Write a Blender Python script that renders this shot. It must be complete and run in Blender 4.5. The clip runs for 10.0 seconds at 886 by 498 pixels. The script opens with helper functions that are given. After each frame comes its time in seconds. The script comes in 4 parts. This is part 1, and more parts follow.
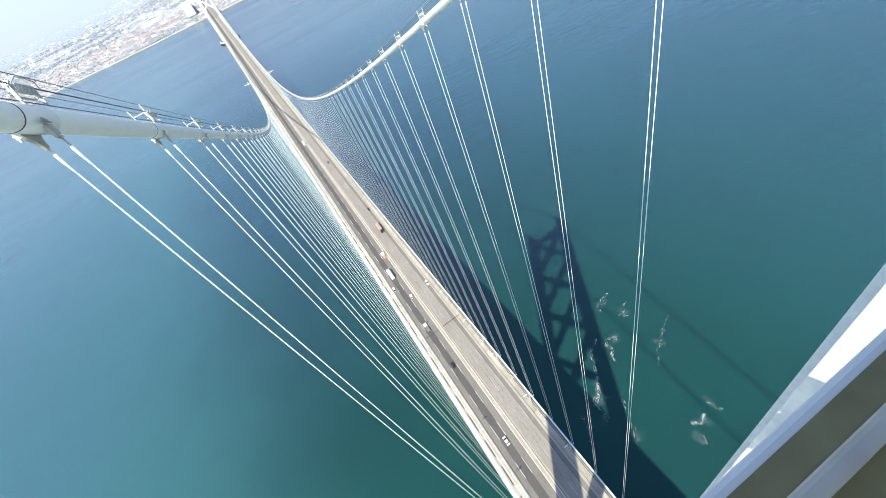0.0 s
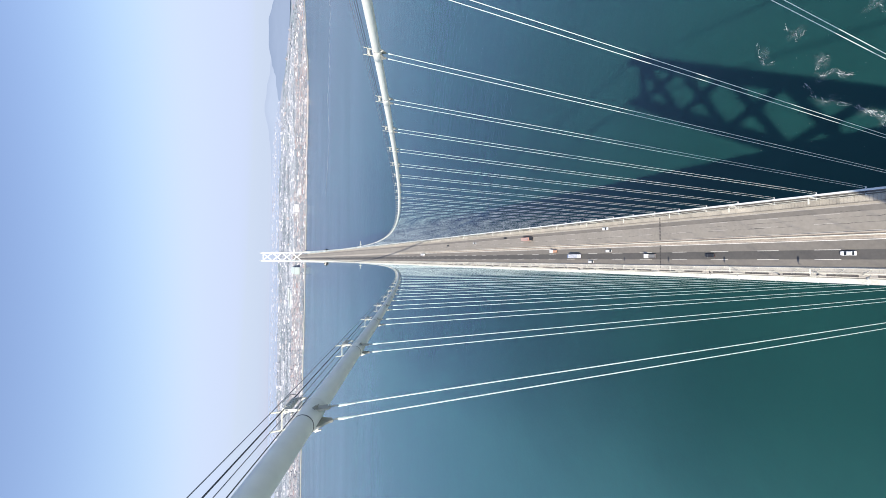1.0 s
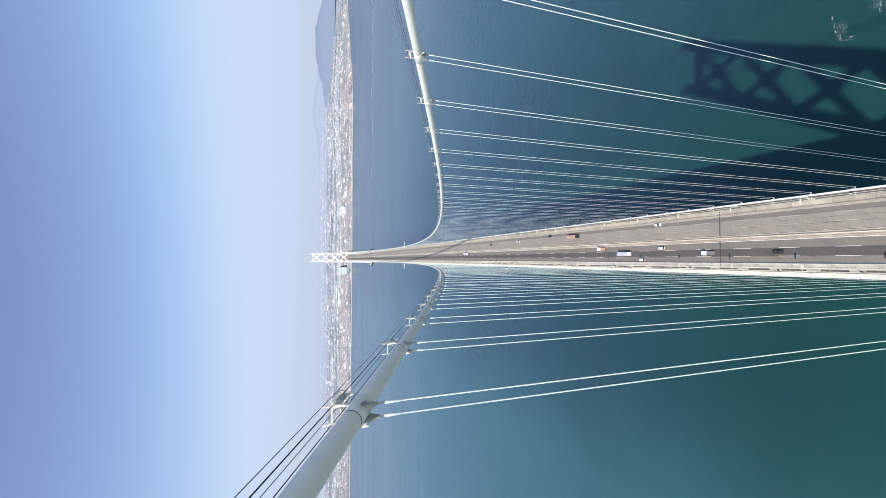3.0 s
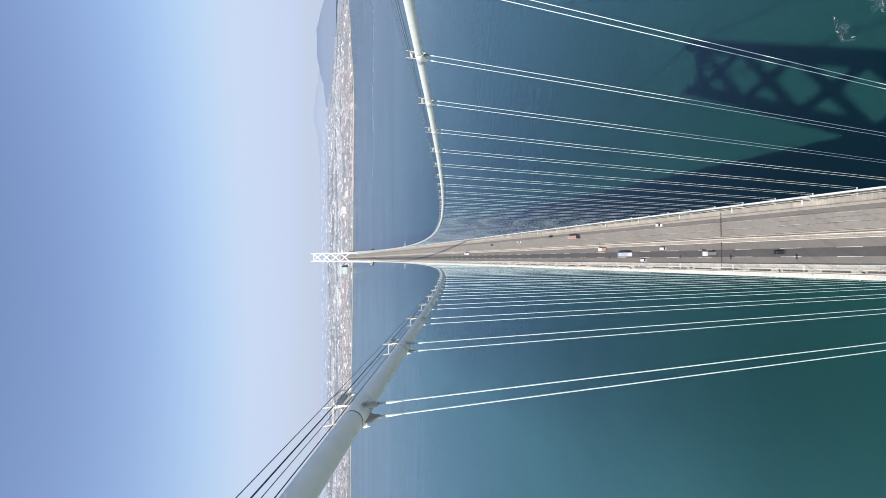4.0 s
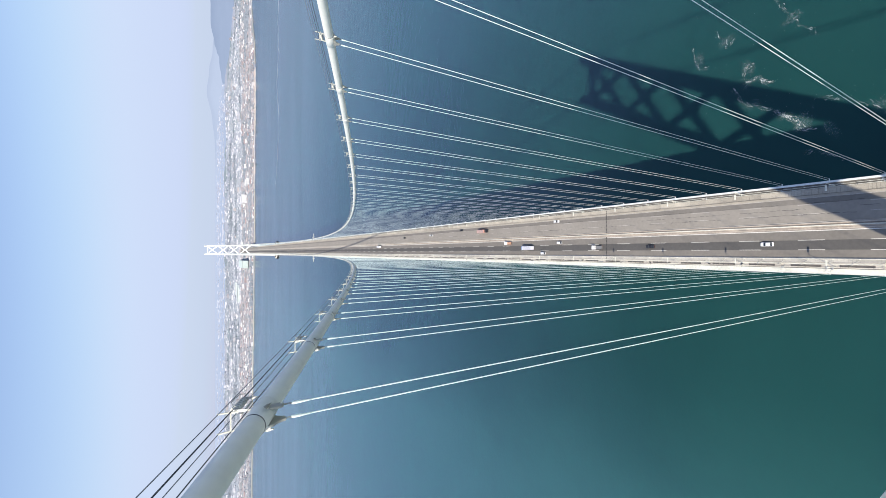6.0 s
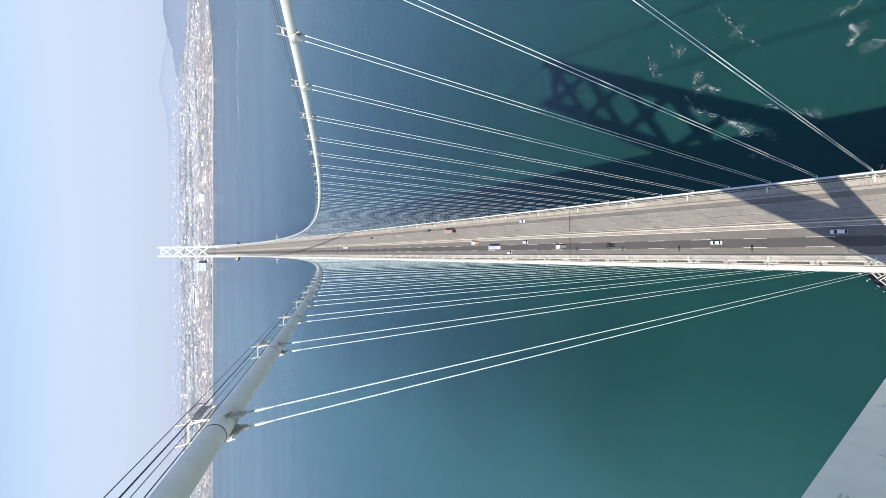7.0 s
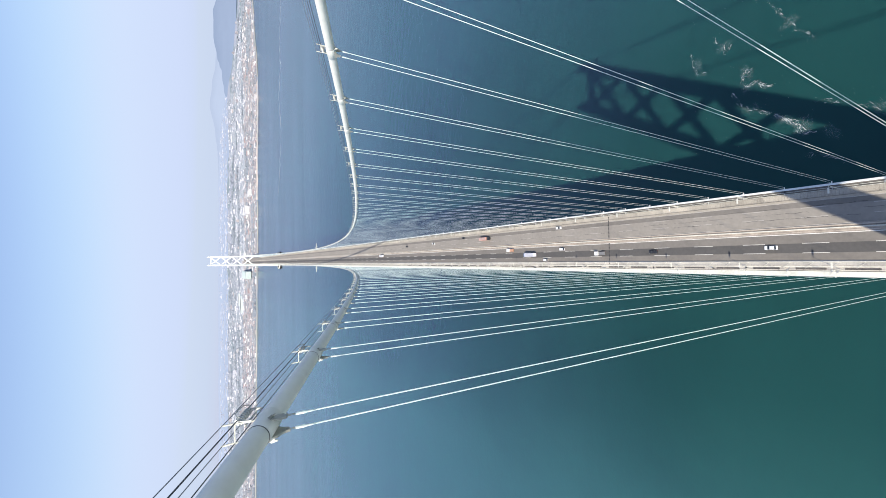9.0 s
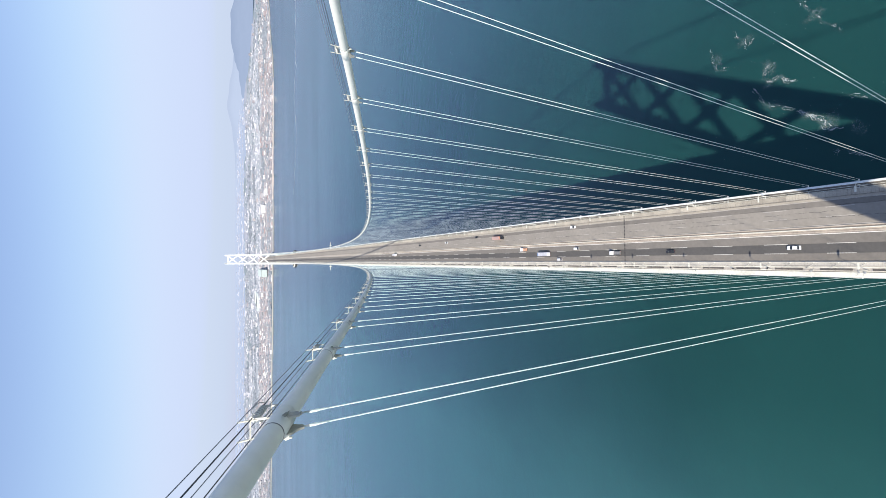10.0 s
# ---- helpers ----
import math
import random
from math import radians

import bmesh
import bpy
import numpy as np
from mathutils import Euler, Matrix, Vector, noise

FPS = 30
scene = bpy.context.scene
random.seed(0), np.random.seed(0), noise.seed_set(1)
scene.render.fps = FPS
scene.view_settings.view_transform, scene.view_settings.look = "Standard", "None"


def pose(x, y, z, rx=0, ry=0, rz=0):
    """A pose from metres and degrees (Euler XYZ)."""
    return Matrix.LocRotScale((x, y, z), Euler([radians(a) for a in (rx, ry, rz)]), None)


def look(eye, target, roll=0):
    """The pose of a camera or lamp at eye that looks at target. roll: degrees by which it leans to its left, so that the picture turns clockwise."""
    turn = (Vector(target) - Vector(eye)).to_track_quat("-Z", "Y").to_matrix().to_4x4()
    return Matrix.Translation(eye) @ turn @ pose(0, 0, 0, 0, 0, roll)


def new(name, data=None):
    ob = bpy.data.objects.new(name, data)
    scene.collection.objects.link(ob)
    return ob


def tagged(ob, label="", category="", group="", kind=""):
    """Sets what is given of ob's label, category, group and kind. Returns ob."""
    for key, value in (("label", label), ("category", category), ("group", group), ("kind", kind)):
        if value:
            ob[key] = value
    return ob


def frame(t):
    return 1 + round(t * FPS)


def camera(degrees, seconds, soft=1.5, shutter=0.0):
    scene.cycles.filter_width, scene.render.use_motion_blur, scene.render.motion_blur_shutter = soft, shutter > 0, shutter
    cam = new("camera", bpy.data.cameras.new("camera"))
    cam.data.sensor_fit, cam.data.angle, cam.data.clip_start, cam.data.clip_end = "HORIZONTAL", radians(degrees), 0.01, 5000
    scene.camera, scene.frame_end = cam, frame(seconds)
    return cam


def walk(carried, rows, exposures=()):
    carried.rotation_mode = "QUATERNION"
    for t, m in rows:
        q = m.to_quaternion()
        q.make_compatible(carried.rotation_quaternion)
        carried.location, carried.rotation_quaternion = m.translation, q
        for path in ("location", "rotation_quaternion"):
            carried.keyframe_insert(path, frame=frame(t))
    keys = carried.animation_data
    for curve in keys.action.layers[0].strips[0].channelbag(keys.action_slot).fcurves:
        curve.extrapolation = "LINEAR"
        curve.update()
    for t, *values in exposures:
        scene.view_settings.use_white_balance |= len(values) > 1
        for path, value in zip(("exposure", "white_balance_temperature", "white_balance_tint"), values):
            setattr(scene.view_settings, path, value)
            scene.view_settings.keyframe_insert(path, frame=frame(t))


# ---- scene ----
cam = camera(97.33, 10.0, soft=0.72)
# seconds, x, y, z, yaw, pitch, roll
PATH = [
    (0, -9.49, 1.66, 290.00, -12.53, -44.14, -25.32),
    (0.1, -9.54, 1.70, 290.00, -8.53, -41.84, -37.88),
    (0.2, -9.56, 1.80, 290.06, -6.12, -39.33, -49.30),
    (0.3, -9.61, 1.93, 290.03, -5.54, -36.88, -58.92),
    (0.4, -9.62, 1.91, 290.04, -5.48, -34.24, -67.32),
    (0.5, -9.69, 1.85, 290.04, -5.17, -31.66, -74.76),
    (0.7, -9.60, 1.77, 290.02, -3.48, -27.26, -84.23),
    (1, -9.53, 1.63, 290.02, -1.72, -24.93, -89.04),
    (1.5, -9.55, 1.64, 290.03, -2.42, -21.48, -89.94),
    (2, -9.52, 1.64, 290.03, -1.71, -19.90, -89.91),
    (2.5, -9.53, 1.65, 290.01, -1.45, -18.87, -89.96),
    (4, -9.49, 1.64, 290.05, -1.55, -18.53, -89.65),
    (4.5, -9.51, 1.64, 290.02, -1.10, -18.19, -89.89),
    (5, -9.49, 1.63, 290.06, -0.99, -17.79, -89.81),
    (5.2, -9.49, 1.63, 290.06, -0.77, -18.95, -89.77),
    (5.5, -9.48, 1.64, 290.06, -0.44, -23.62, -89.72),
    (5.7, -9.49, 1.63, 290.04, -0.46, -27.13, -89.76),
    (6, -9.50, 1.62, 290.02, -0.49, -31.32, -89.81),
    (6.2, -9.47, 1.63, 290.00, -0.44, -33.28, -89.86),
    (7.3, -9.47, 1.64, 290.02, -0.53, -36.12, -90.25),
    (7.5, -9.46, 1.64, 290.02, -0.54, -36.08, -90.30),
    (8, -9.52, 1.62, 290.04, -0.85, -35.02, -90.12),
    (8.5, -9.53, 1.63, 290.03, -1.38, -33.14, -89.99),
    (9, -9.52, 1.62, 290.04, -1.88, -30.97, -89.89),
    (9.5, -9.54, 1.62, 290.05, -2.01, -29.55, -89.85),
    (10, -9.47, 1.64, 290.01, -1.71, -29.06, -89.83),
]
walk(cam, [(t, pose(x, y, z, 90 + pitch, 0, yaw) @ pose(0, 0, 0, 0, 0, roll)) for t, x, y, z, yaw, pitch, roll in PATH],
     exposures=[(0.0, 0.66, 6500, 5), (0.3, 0.45, 6500, 7), (0.7, 0.31, 6500, 9), (1.2, 0.22, 6500, 10), (2.5, 0.14, 6500, 10), (5.0, 0.08, 6500, 10), (6.2, 0.19, 6500, 10), (7.5, 0.22, 6500, 10), (10.0, 0.22, 6500, 10)])


# ---- light ----
SUN_DIR = Vector((-0.493, -0.792, 1.0)).normalized()      # towards the sun
world = bpy.data.worlds.new("sky")
scene.world = world
world.use_nodes = True
wn = world.node_tree.nodes
sky = wn.new("ShaderNodeTexSky")
sky.sky_type, sky.sun_disc = "NISHITA", False
sky.sun_elevation, sky.sun_rotation = math.asin(SUN_DIR.z), math.atan2(SUN_DIR.x, SUN_DIR.y)
sky.altitude, sky.air_density, sky.dust_density, sky.ozone_density = 0, 1.2, 0.4, 3.0
# haze: the sky fades softly into a pale lavender haze over the sea and is never less blue than that
wl = world.node_tree.links
rgb, blue, least, back = [wn.new("ShaderNode" + k) for k in ("SeparateXYZ", "Math", "Math", "CombineXYZ")]
tint = wn.new("ShaderNodeVectorMath")
tint.operation = "MULTIPLY"
tint.inputs[1].default_value = (1.07, 0.945, 1.0)
wl.new(sky.outputs[0], tint.inputs[0]), wl.new(tint.outputs[0], rgb.inputs[0])
soft = []
for i, top in enumerate((3.5, 4.05, 5.4)):
    m_ = wn.new("ShaderNodeMath")
    m_.operation = "SMOOTH_MIN"
    m_.inputs[1].default_value, m_.inputs[2].default_value = top, 1.6
    wl.new(rgb.outputs[i], m_.inputs[0])
    soft.append(m_.outputs[0])
blue.operation, least.operation, blue.inputs[1].default_value = "MULTIPLY", "MAXIMUM", 1.25
wl.new(soft[1], blue.inputs[0]), wl.new(blue.outputs[0], least.inputs[0]), wl.new(soft[2], least.inputs[1])
wl.new(soft[0], back.inputs[0]), wl.new(soft[1], back.inputs[1]), wl.new(least.outputs[0], back.inputs[2])
# the haze layer is brightest a few degrees up and dulls towards the horizon
way, up, lift, glow = [wn.new("ShaderNode" + k) for k in ("TexCoord", "SeparateXYZ", "ValToRGB", "VectorMath")]
el = lift.color_ramp.elements
stops = ((0.0, (0.493, 0.493, 0.495)), (0.05, (0.518, 0.518, 0.513)), (0.13, (0.53, 0.541, 0.525)), (0.26, (0.543, 0.552, 0.53)), (0.5, (0.5, 0.5, 0.5)))
el[0].position, el[1].position = 0.0, 0.5
for p, c in stops[1:-1]:
    el.new(p)
for e_, (p, c) in zip(el, stops):
    e_.position, e_.color = p, (*c, 1)
glow.operation, twice = "MULTIPLY", wn.new("ShaderNodeVectorMath")
twice.operation, twice.inputs["Scale"].default_value = "SCALE", 2.0
wl.new(way.outputs["Generated"], up.inputs[0]), wl.new(up.outputs[2], lift.inputs[0])
wl.new(back.outputs[0], glow.inputs[0]), wl.new(lift.outputs[0], glow.inputs[1]), wl.new(glow.outputs[0], twice.inputs[0])
wl.new(twice.outputs[0], wn["Background"].inputs[0])
wn["Background"].inputs[1].default_value = 0.15
sun = new("sun", bpy.data.lights.new("sun", "SUN"))
sun.data.energy, sun.data.angle, sun.data.color = 5.0, radians(0.8), (1.0, 0.92, 0.80)
sun.matrix_world = look(SUN_DIR * 100, (0, 0, 0))


# ---- materials ----
def material(name, color, rough=0.5, metal=0.0, vary=0.25, grain=2.0, spot=0.25, bump=0.0, bump_scale=20.0, per="", spec=0.5):
    """A node material: base colour varied at two scales (grain and spot, in cycles a metre), with fine relief."""
    m = bpy.data.materials.new(name)
    m.use_nodes = True
    n, l = m.node_tree.nodes, m.node_tree.links
    b = n["Principled BSDF"]
    b.inputs["Roughness"].default_value, b.inputs["Metallic"].default_value = rough, metal
    b.inputs["Specular IOR Level"].default_value = spec
    co = n.new("ShaderNodeTexCoord")
    a, c = n.new("ShaderNodeTexNoise"), n.new("ShaderNodeTexNoise")
    a.inputs["Scale"].default_value, c.inputs["Scale"].default_value = grain, spot
    a.inputs["Detail"].default_value = c.inputs["Detail"].default_value = 4
    add = n.new("ShaderNodeMath")
    add.operation = "ADD"
    for x in (a, c):
        l.new(co.outputs["Object"], x.inputs["Vector"])
    l.new(a.outputs["Fac"], add.inputs[0]), l.new(c.outputs["Fac"], add.inputs[1])
    rng = n.new("ShaderNodeMapRange")
    rng.inputs["From Min"].default_value, rng.inputs["From Max"].default_value = 0.65, 1.35
    rng.inputs["To Min"].default_value, rng.inputs["To Max"].default_value = 1 - vary, 1 + vary
    l.new(add.outputs[0], rng.inputs["Value"])
    mul = n.new("ShaderNodeVectorMath")
    mul.operation = "SCALE"
    mul.inputs[0].default_value = color
    l.new(rng.outputs[0], mul.inputs["Scale"])
    out = mul.outputs[0]
    if per:
        src = n.new("ShaderNodeObjectInfo" if per == "object" else "ShaderNodeNewGeometry")
        r = n.new("ShaderNodeMapRange")
        r.inputs["To Min"].default_value, r.inputs["To Max"].default_value = 0.8, 1.18
        l.new(src.outputs["Random" if per == "object" else "Random Per Island"], r.inputs["Value"])
        s = n.new("ShaderNodeVectorMath")
        s.operation = "SCALE"
        l.new(out, s.inputs[0]), l.new(r.outputs[0], s.inputs["Scale"])
        out = s.outputs[0]
    l.new(out, b.inputs["Base Color"])
    if bump:
        t, bm = n.new("ShaderNodeTexNoise"), n.new("ShaderNodeBump")
        t.inputs["Scale"].default_value = bump_scale
        bm.inputs["Strength"].default_value, bm.inputs["Distance"].default_value = bump, 0.02
        l.new(co.outputs["Object"], t.inputs["Vector"])
        l.new(t.outputs["Fac"], bm.inputs["Height"]), l.new(bm.outputs[0], b.inputs["Normal"])
    return m


def palette(name, stops, rough=0.8, per="Random Per Island"):
    """Each island or object takes one colour out of a row of colours."""
    m = bpy.data.materials.new(name)
    m.use_nodes = True
    n, l = m.node_tree.nodes, m.node_tree.links
    b = n["Principled BSDF"]
    b.inputs["Roughness"].default_value = rough
    src = n.new("ShaderNodeNewGeometry" if per == "Random Per Island" else "ShaderNodeObjectInfo")
    ramp = n.new("ShaderNodeValToRGB")
    ramp.color_ramp.interpolation = "CONSTANT"
    el = ramp.color_ramp.elements
    for i, c in enumerate(stops):
        e = el[i] if i < 2 else el.new(i / len(stops))
        e.position, e.color = i / len(stops), (*c, 1)
    l.new(src.outputs[per], ramp.inputs[0])
    co, t, mix = n.new("ShaderNodeTexCoord"), n.new("ShaderNodeTexNoise"), n.new("ShaderNodeVectorMath")
    t.inputs["Scale"].default_value = 0.15
    r = n.new("ShaderNodeMapRange")
    r.inputs["To Min"].default_value, r.inputs["To Max"].default_value = 0.75, 1.2
    l.new(co.outputs["Object"], t.inputs["Vector"]), l.new(t.outputs["Fac"], r.inputs["Value"])
    mix.operation = "SCALE"
    l.new(ramp.outputs[0], mix.inputs[0]), l.new(r.outputs[0], mix.inputs["Scale"])
    l.new(mix.outputs[0], b.inputs["Base Color"])
    return m


def water_material():
    """Turbid teal water under a rippled surface: light scattered in the water, and gloss that grows towards grazing angles."""
    m = bpy.data.materials.new("sea_water")
    m.use_nodes = True
    n, l = m.node_tree.nodes, m.node_tree.links
    n.remove(n["Principled BSDF"])
    body, gloss, mix = n.new("ShaderNodeBsdfPrincipled"), n.new("ShaderNodeBsdfGlossy"), n.new("ShaderNodeMixShader")
    body.subsurface_method = "BURLEY"
    for key, v in (("Roughness", 1.0), ("Specular IOR Level", 0.0), ("Subsurface Weight", 1.0), ("Subsurface Radius", (0.6, 1.0, 1.0)), ("Subsurface Scale", 3.0)):
        body.inputs[key].default_value = v
    # gloss tinted blue, so that reflections pass for a bluer, higher sky
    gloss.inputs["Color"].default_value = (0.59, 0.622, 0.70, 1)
    geo = n.new("ShaderNodeNewGeometry")

    def noise_at(scale, detail=3.0, stretch=(1, 1, 1)):
        mp, t = n.new("ShaderNodeMapping"), n.new("ShaderNodeTexNoise")
        mp.inputs["Scale"].default_value = stretch
        mp.inputs["Rotation"].default_value = (0, 0, 0.5)
        t.inputs["Scale"].default_value, t.inputs["Detail"].default_value = scale, detail
        l.new(geo.outputs["Position"], mp.inputs["Vector"]), l.new(mp.outputs[0], t.inputs["Vector"])
        return t.outputs["Fac"]

    ramp = n.new("ShaderNodeValToRGB")
    ramp.color_ramp.elements[0].position, ramp.color_ramp.elements[1].position = 0.3, 0.7
    ramp.color_ramp.elements[0].color, ramp.color_ramp.elements[1].color = (0.0089, 0.0450, 0.0434, 1), (0.0118, 0.0575, 0.0540, 1)
    l.new(noise_at(0.004, 4, (1, 2.5, 1)), ramp.inputs[0])
    # brightening painted into the body colour west of the bridge, with a ragged border
    where, west, ragged, west_brighten = n.new("ShaderNodeSeparateXYZ"), n.new("ShaderNodeMapRange"), n.new("ShaderNodeMath"), n.new("ShaderNodeMix")
    ragged.operation, ragged.inputs[1].default_value = "MULTIPLY_ADD", 160.0
    west.interpolation_type = "SMOOTHSTEP"
    west.inputs["From Min"].default_value, west.inputs["From Max"].default_value = 10.0, -235.0
    l.new(geo.outputs["Position"], where.inputs[0]), l.new(noise_at(0.006, 4, (1, 0.6, 1)), ragged.inputs[0])
    l.new(where.outputs[0], ragged.inputs[2]), l.new(ragged.outputs[0], west.inputs["Value"])
    west_brighten.data_type = "RGBA"
    west_brighten.inputs["B"].default_value = (0.031, 0.118, 0.110, 1)
    l.new(west.outputs[0], west_brighten.inputs["Factor"]), l.new(west_brighten.outputs["Result"], body.inputs["Base Color"])
    # and a weaker painted brightening east of it
    east, east_brighten = n.new("ShaderNodeMapRange"), n.new("ShaderNodeMix")
    east.interpolation_type, east_brighten.data_type = "SMOOTHSTEP", "RGBA"
    east.inputs["From Min"].default_value, east.inputs["From Max"].default_value = 190.0, 420.0
    east_brighten.inputs["B"].default_value = (0.0145, 0.070, 0.067, 1)
    l.new(ragged.outputs[0], east.inputs["Value"]), l.new(east.outputs[0], east_brighten.inputs["Factor"])
    l.new(ramp.outputs[0], east_brighten.inputs["A"]), l.new(east_brighten.outputs["Result"], west_brighten.inputs["A"])
    r = n.new("ShaderNodeMapRange")
    r.inputs["From Min"].default_value, r.inputs["From Max"].default_value = 0.35, 0.65
    r.inputs["To Min"].default_value, r.inputs["To Max"].default_value = 0.17, 0.20
    l.new(noise_at(0.0022, 4, (0.7, 1.6, 1)), r.inputs["Value"]), l.new(r.outputs[0], gloss.inputs["Roughness"])
    add = n.new("ShaderNodeMath")
    add.operation = "MULTIPLY_ADD"
    l.new(noise_at(0.05, 2, (1, 1.8, 1)), add.inputs[0])
    add.inputs[1].default_value = 3.0
    l.new(noise_at(0.35, 4, (1, 1.6, 1)), add.inputs[2])
    bump = n.new("ShaderNodeBump")
    bump.inputs["Strength"].default_value, bump.inputs["Distance"].default_value = 0.22, 0.5
    l.new(add.outputs[0], bump.inputs["Height"])
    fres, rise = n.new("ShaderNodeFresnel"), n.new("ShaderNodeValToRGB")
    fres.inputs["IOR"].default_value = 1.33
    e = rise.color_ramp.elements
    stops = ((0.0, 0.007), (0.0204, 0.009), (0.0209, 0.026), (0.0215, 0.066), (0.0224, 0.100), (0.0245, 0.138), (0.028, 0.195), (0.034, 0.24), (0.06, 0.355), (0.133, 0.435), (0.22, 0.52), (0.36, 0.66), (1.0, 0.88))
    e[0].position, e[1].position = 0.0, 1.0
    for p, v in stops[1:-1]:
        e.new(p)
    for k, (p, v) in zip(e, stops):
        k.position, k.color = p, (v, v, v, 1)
    for x in (gloss, fres):
        l.new(bump.outputs[0], x.inputs["Normal"])
    # smooth and ruffled bands that the tide draws out along the strait
    band, gain = n.new("ShaderNodeMapRange"), n.new("ShaderNodeMath")
    band.inputs["From Min"].default_value, band.inputs["From Max"].default_value = 0.32, 0.68
    band.inputs["To Min"].default_value, band.inputs["To Max"].default_value = 0.94, 1.06
    mp, t = n.new("ShaderNodeMapping"), n.new("ShaderNodeTexNoise")
    mp.inputs["Scale"].default_value = (0.0009, 0.006, 1)
    t.inputs["Scale"].default_value, t.inputs["Detail"].default_value, t.inputs["Distortion"].default_value = 1.0, 5, 0.6
    l.new(geo.outputs["Position"], mp.inputs["Vector"]), l.new(mp.outputs[0], t.inputs["Vector"])
    l.new(t.outputs["Fac"], band.inputs["Value"])
    gain.operation = "MULTIPLY"
    l.new(fres.outputs[0], rise.inputs[0]), l.new(rise.outputs[0], gain.inputs[0]), l.new(band.outputs[0], gain.inputs[1])
    l.new(gain.outputs[0], mix.inputs[0])
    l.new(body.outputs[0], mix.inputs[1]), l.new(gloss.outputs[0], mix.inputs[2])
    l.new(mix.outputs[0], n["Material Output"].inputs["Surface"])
    return m


def land_material():
    """City ground: grey streets and yards with green and bare patches."""
    m = bpy.data.materials.new("city_ground")
    m.use_nodes = True
    n, l = m.node_tree.nodes, m.node_tree.links
    b = n["Principled BSDF"]
    b.inputs["Roughness"].default_value = 0.9
    geo, t, f = n.new("ShaderNodeNewGeometry"), n.new("ShaderNodeTexNoise"), n.new("ShaderNodeTexNoise")
    t.inputs["Scale"].default_value, t.inputs["Detail"].default_value = 0.006, 6
    f.inputs["Scale"].default_value, f.inputs["Detail"].default_value = 0.05, 4
    for x in (t, f):
        l.new(geo.outputs["Position"], x.inputs["Vector"])
    ramp, fine, mix = n.new("ShaderNodeValToRGB"), n.new("ShaderNodeValToRGB"), n.new("ShaderNodeMix")
    e = ramp.color_ramp.elements
    e[0].position, e[0].color = 0.42, (0, 0, 0, 1)
    e[1].position, e[1].color = 0.52, (1, 1, 1, 1)
    # greys leaned to blue, standing in part for haze over the town
    g = fine.color_ramp.elements
    g[0].position, g[0].color = 0.35, (0.27, 0.30, 0.36, 1)
    g[1].position, g[1].color = 0.7, (0.36, 0.37, 0.42, 1)
    mix.data_type = "RGBA"
    l.new(t.outputs["Fac"], ramp.inputs[0]), l.new(f.outputs["Fac"], fine.inputs[0])
    l.new(ramp.outputs[0], mix.inputs["Factor"])
    mix.inputs["A"].default_value = (0.20, 0.25, 0.27, 1)
    l.new(fine.outputs[0], mix.inputs["B"]), l.new(mix.outputs["Result"], b.inputs["Base Color"])
    return m


STEEL = material("pale_green_grey_paint", (0.66, 0.70, 0.67), 0.45, vary=0.10, grain=1.5, spot=0.2)
TOWER_PAINT = material("tower_paint", (0.89, 0.89, 0.84), 0.42, vary=0.10, grain=0.8, spot=0.12)
CABLE_PAINT = material("cable_paint", (0.79, 0.795, 0.72), 0.5, vary=0.06, grain=1.2, spot=0.15, bump=0.2, bump_scale=8)
CREAM = material("cream_edge_paint", (0.67, 0.66, 0.57), 0.55, vary=0.18, grain=1.2, spot=0.15)
ROPE = material("white_hanger_sheath", (0.82, 0.92, 0.86), 0.4, vary=0.06)
ASPHALT_NEW = material("dark_asphalt", (0.089, 0.085, 0.080), 0.85, vary=0.13, grain=0.9, spot=0.06, bump=0.4, bump_scale=30)
ASPHALT_MID = material("grey_asphalt", (0.183, 0.168, 0.147), 0.85, vary=0.13, grain=0.8, spot=0.05, bump=0.4, bump_scale=30)
ASPHALT_OLD = material("worn_pale_asphalt", (0.266, 0.244, 0.211), 0.85, vary=0.13, grain=0.7, spot=0.05, bump=0.4, bump_scale=30)
CONCRETE = material("pale_concrete", (0.46, 0.43, 0.38), 0.85, vary=0.25, grain=1.0, spot=0.12, bump=0.3)
GRATING = material("beige_grating", (0.42, 0.38, 0.31), 0.75, vary=0.25, grain=2.5, spot=0.2, per="object")
GRATING_GREY = material("grey_grating", (0.45, 0.43, 0.39), 0.75, vary=0.2, grain=2.5, spot=0.2, per="object")
UNDER = material("grating_support_steel", (0.20, 0.185, 0.16), 0.8, vary=0.25)
TRAY = material("dark_tray_cover", (0.11, 0.10, 0.09), 0.6, vary=0.35, grain=1.5)
MEDIAN = material("stained_median_concrete", (0.40, 0.345, 0.285), 0.85, vary=0.3, grain=0.9, spot=0.08, bump=0.3)
SHOULDER = material("pale_shoulder_paving", (0.37, 0.335, 0.28), 0.85, vary=0.16, grain=0.9, spot=0.08, bump=0.3)
KERB = material("weathered_kerb_paint", (0.56, 0.53, 0.45), 0.6, vary=0.2, grain=2)
LUG = material("dark_lug_steel", (0.33, 0.33, 0.285), 0.55, vary=0.25, grain=3)
RAIL = material("weathered_rail", (0.50, 0.46, 0.40), 0.6, vary=0.25, grain=1.5, spot=0.1)
EDGE = material("pale_edge_paint", (0.72, 0.75, 0.72), 0.5, vary=0.2, grain=1.0, spot=0.12)
PIER = material("bleached_concrete", (0.66, 0.64, 0.60), 0.85, vary=0.2, grain=0.6, spot=0.08)
DARK = material("dark_steel", (0.045, 0.045, 0.05), 0.6, vary=0.3)
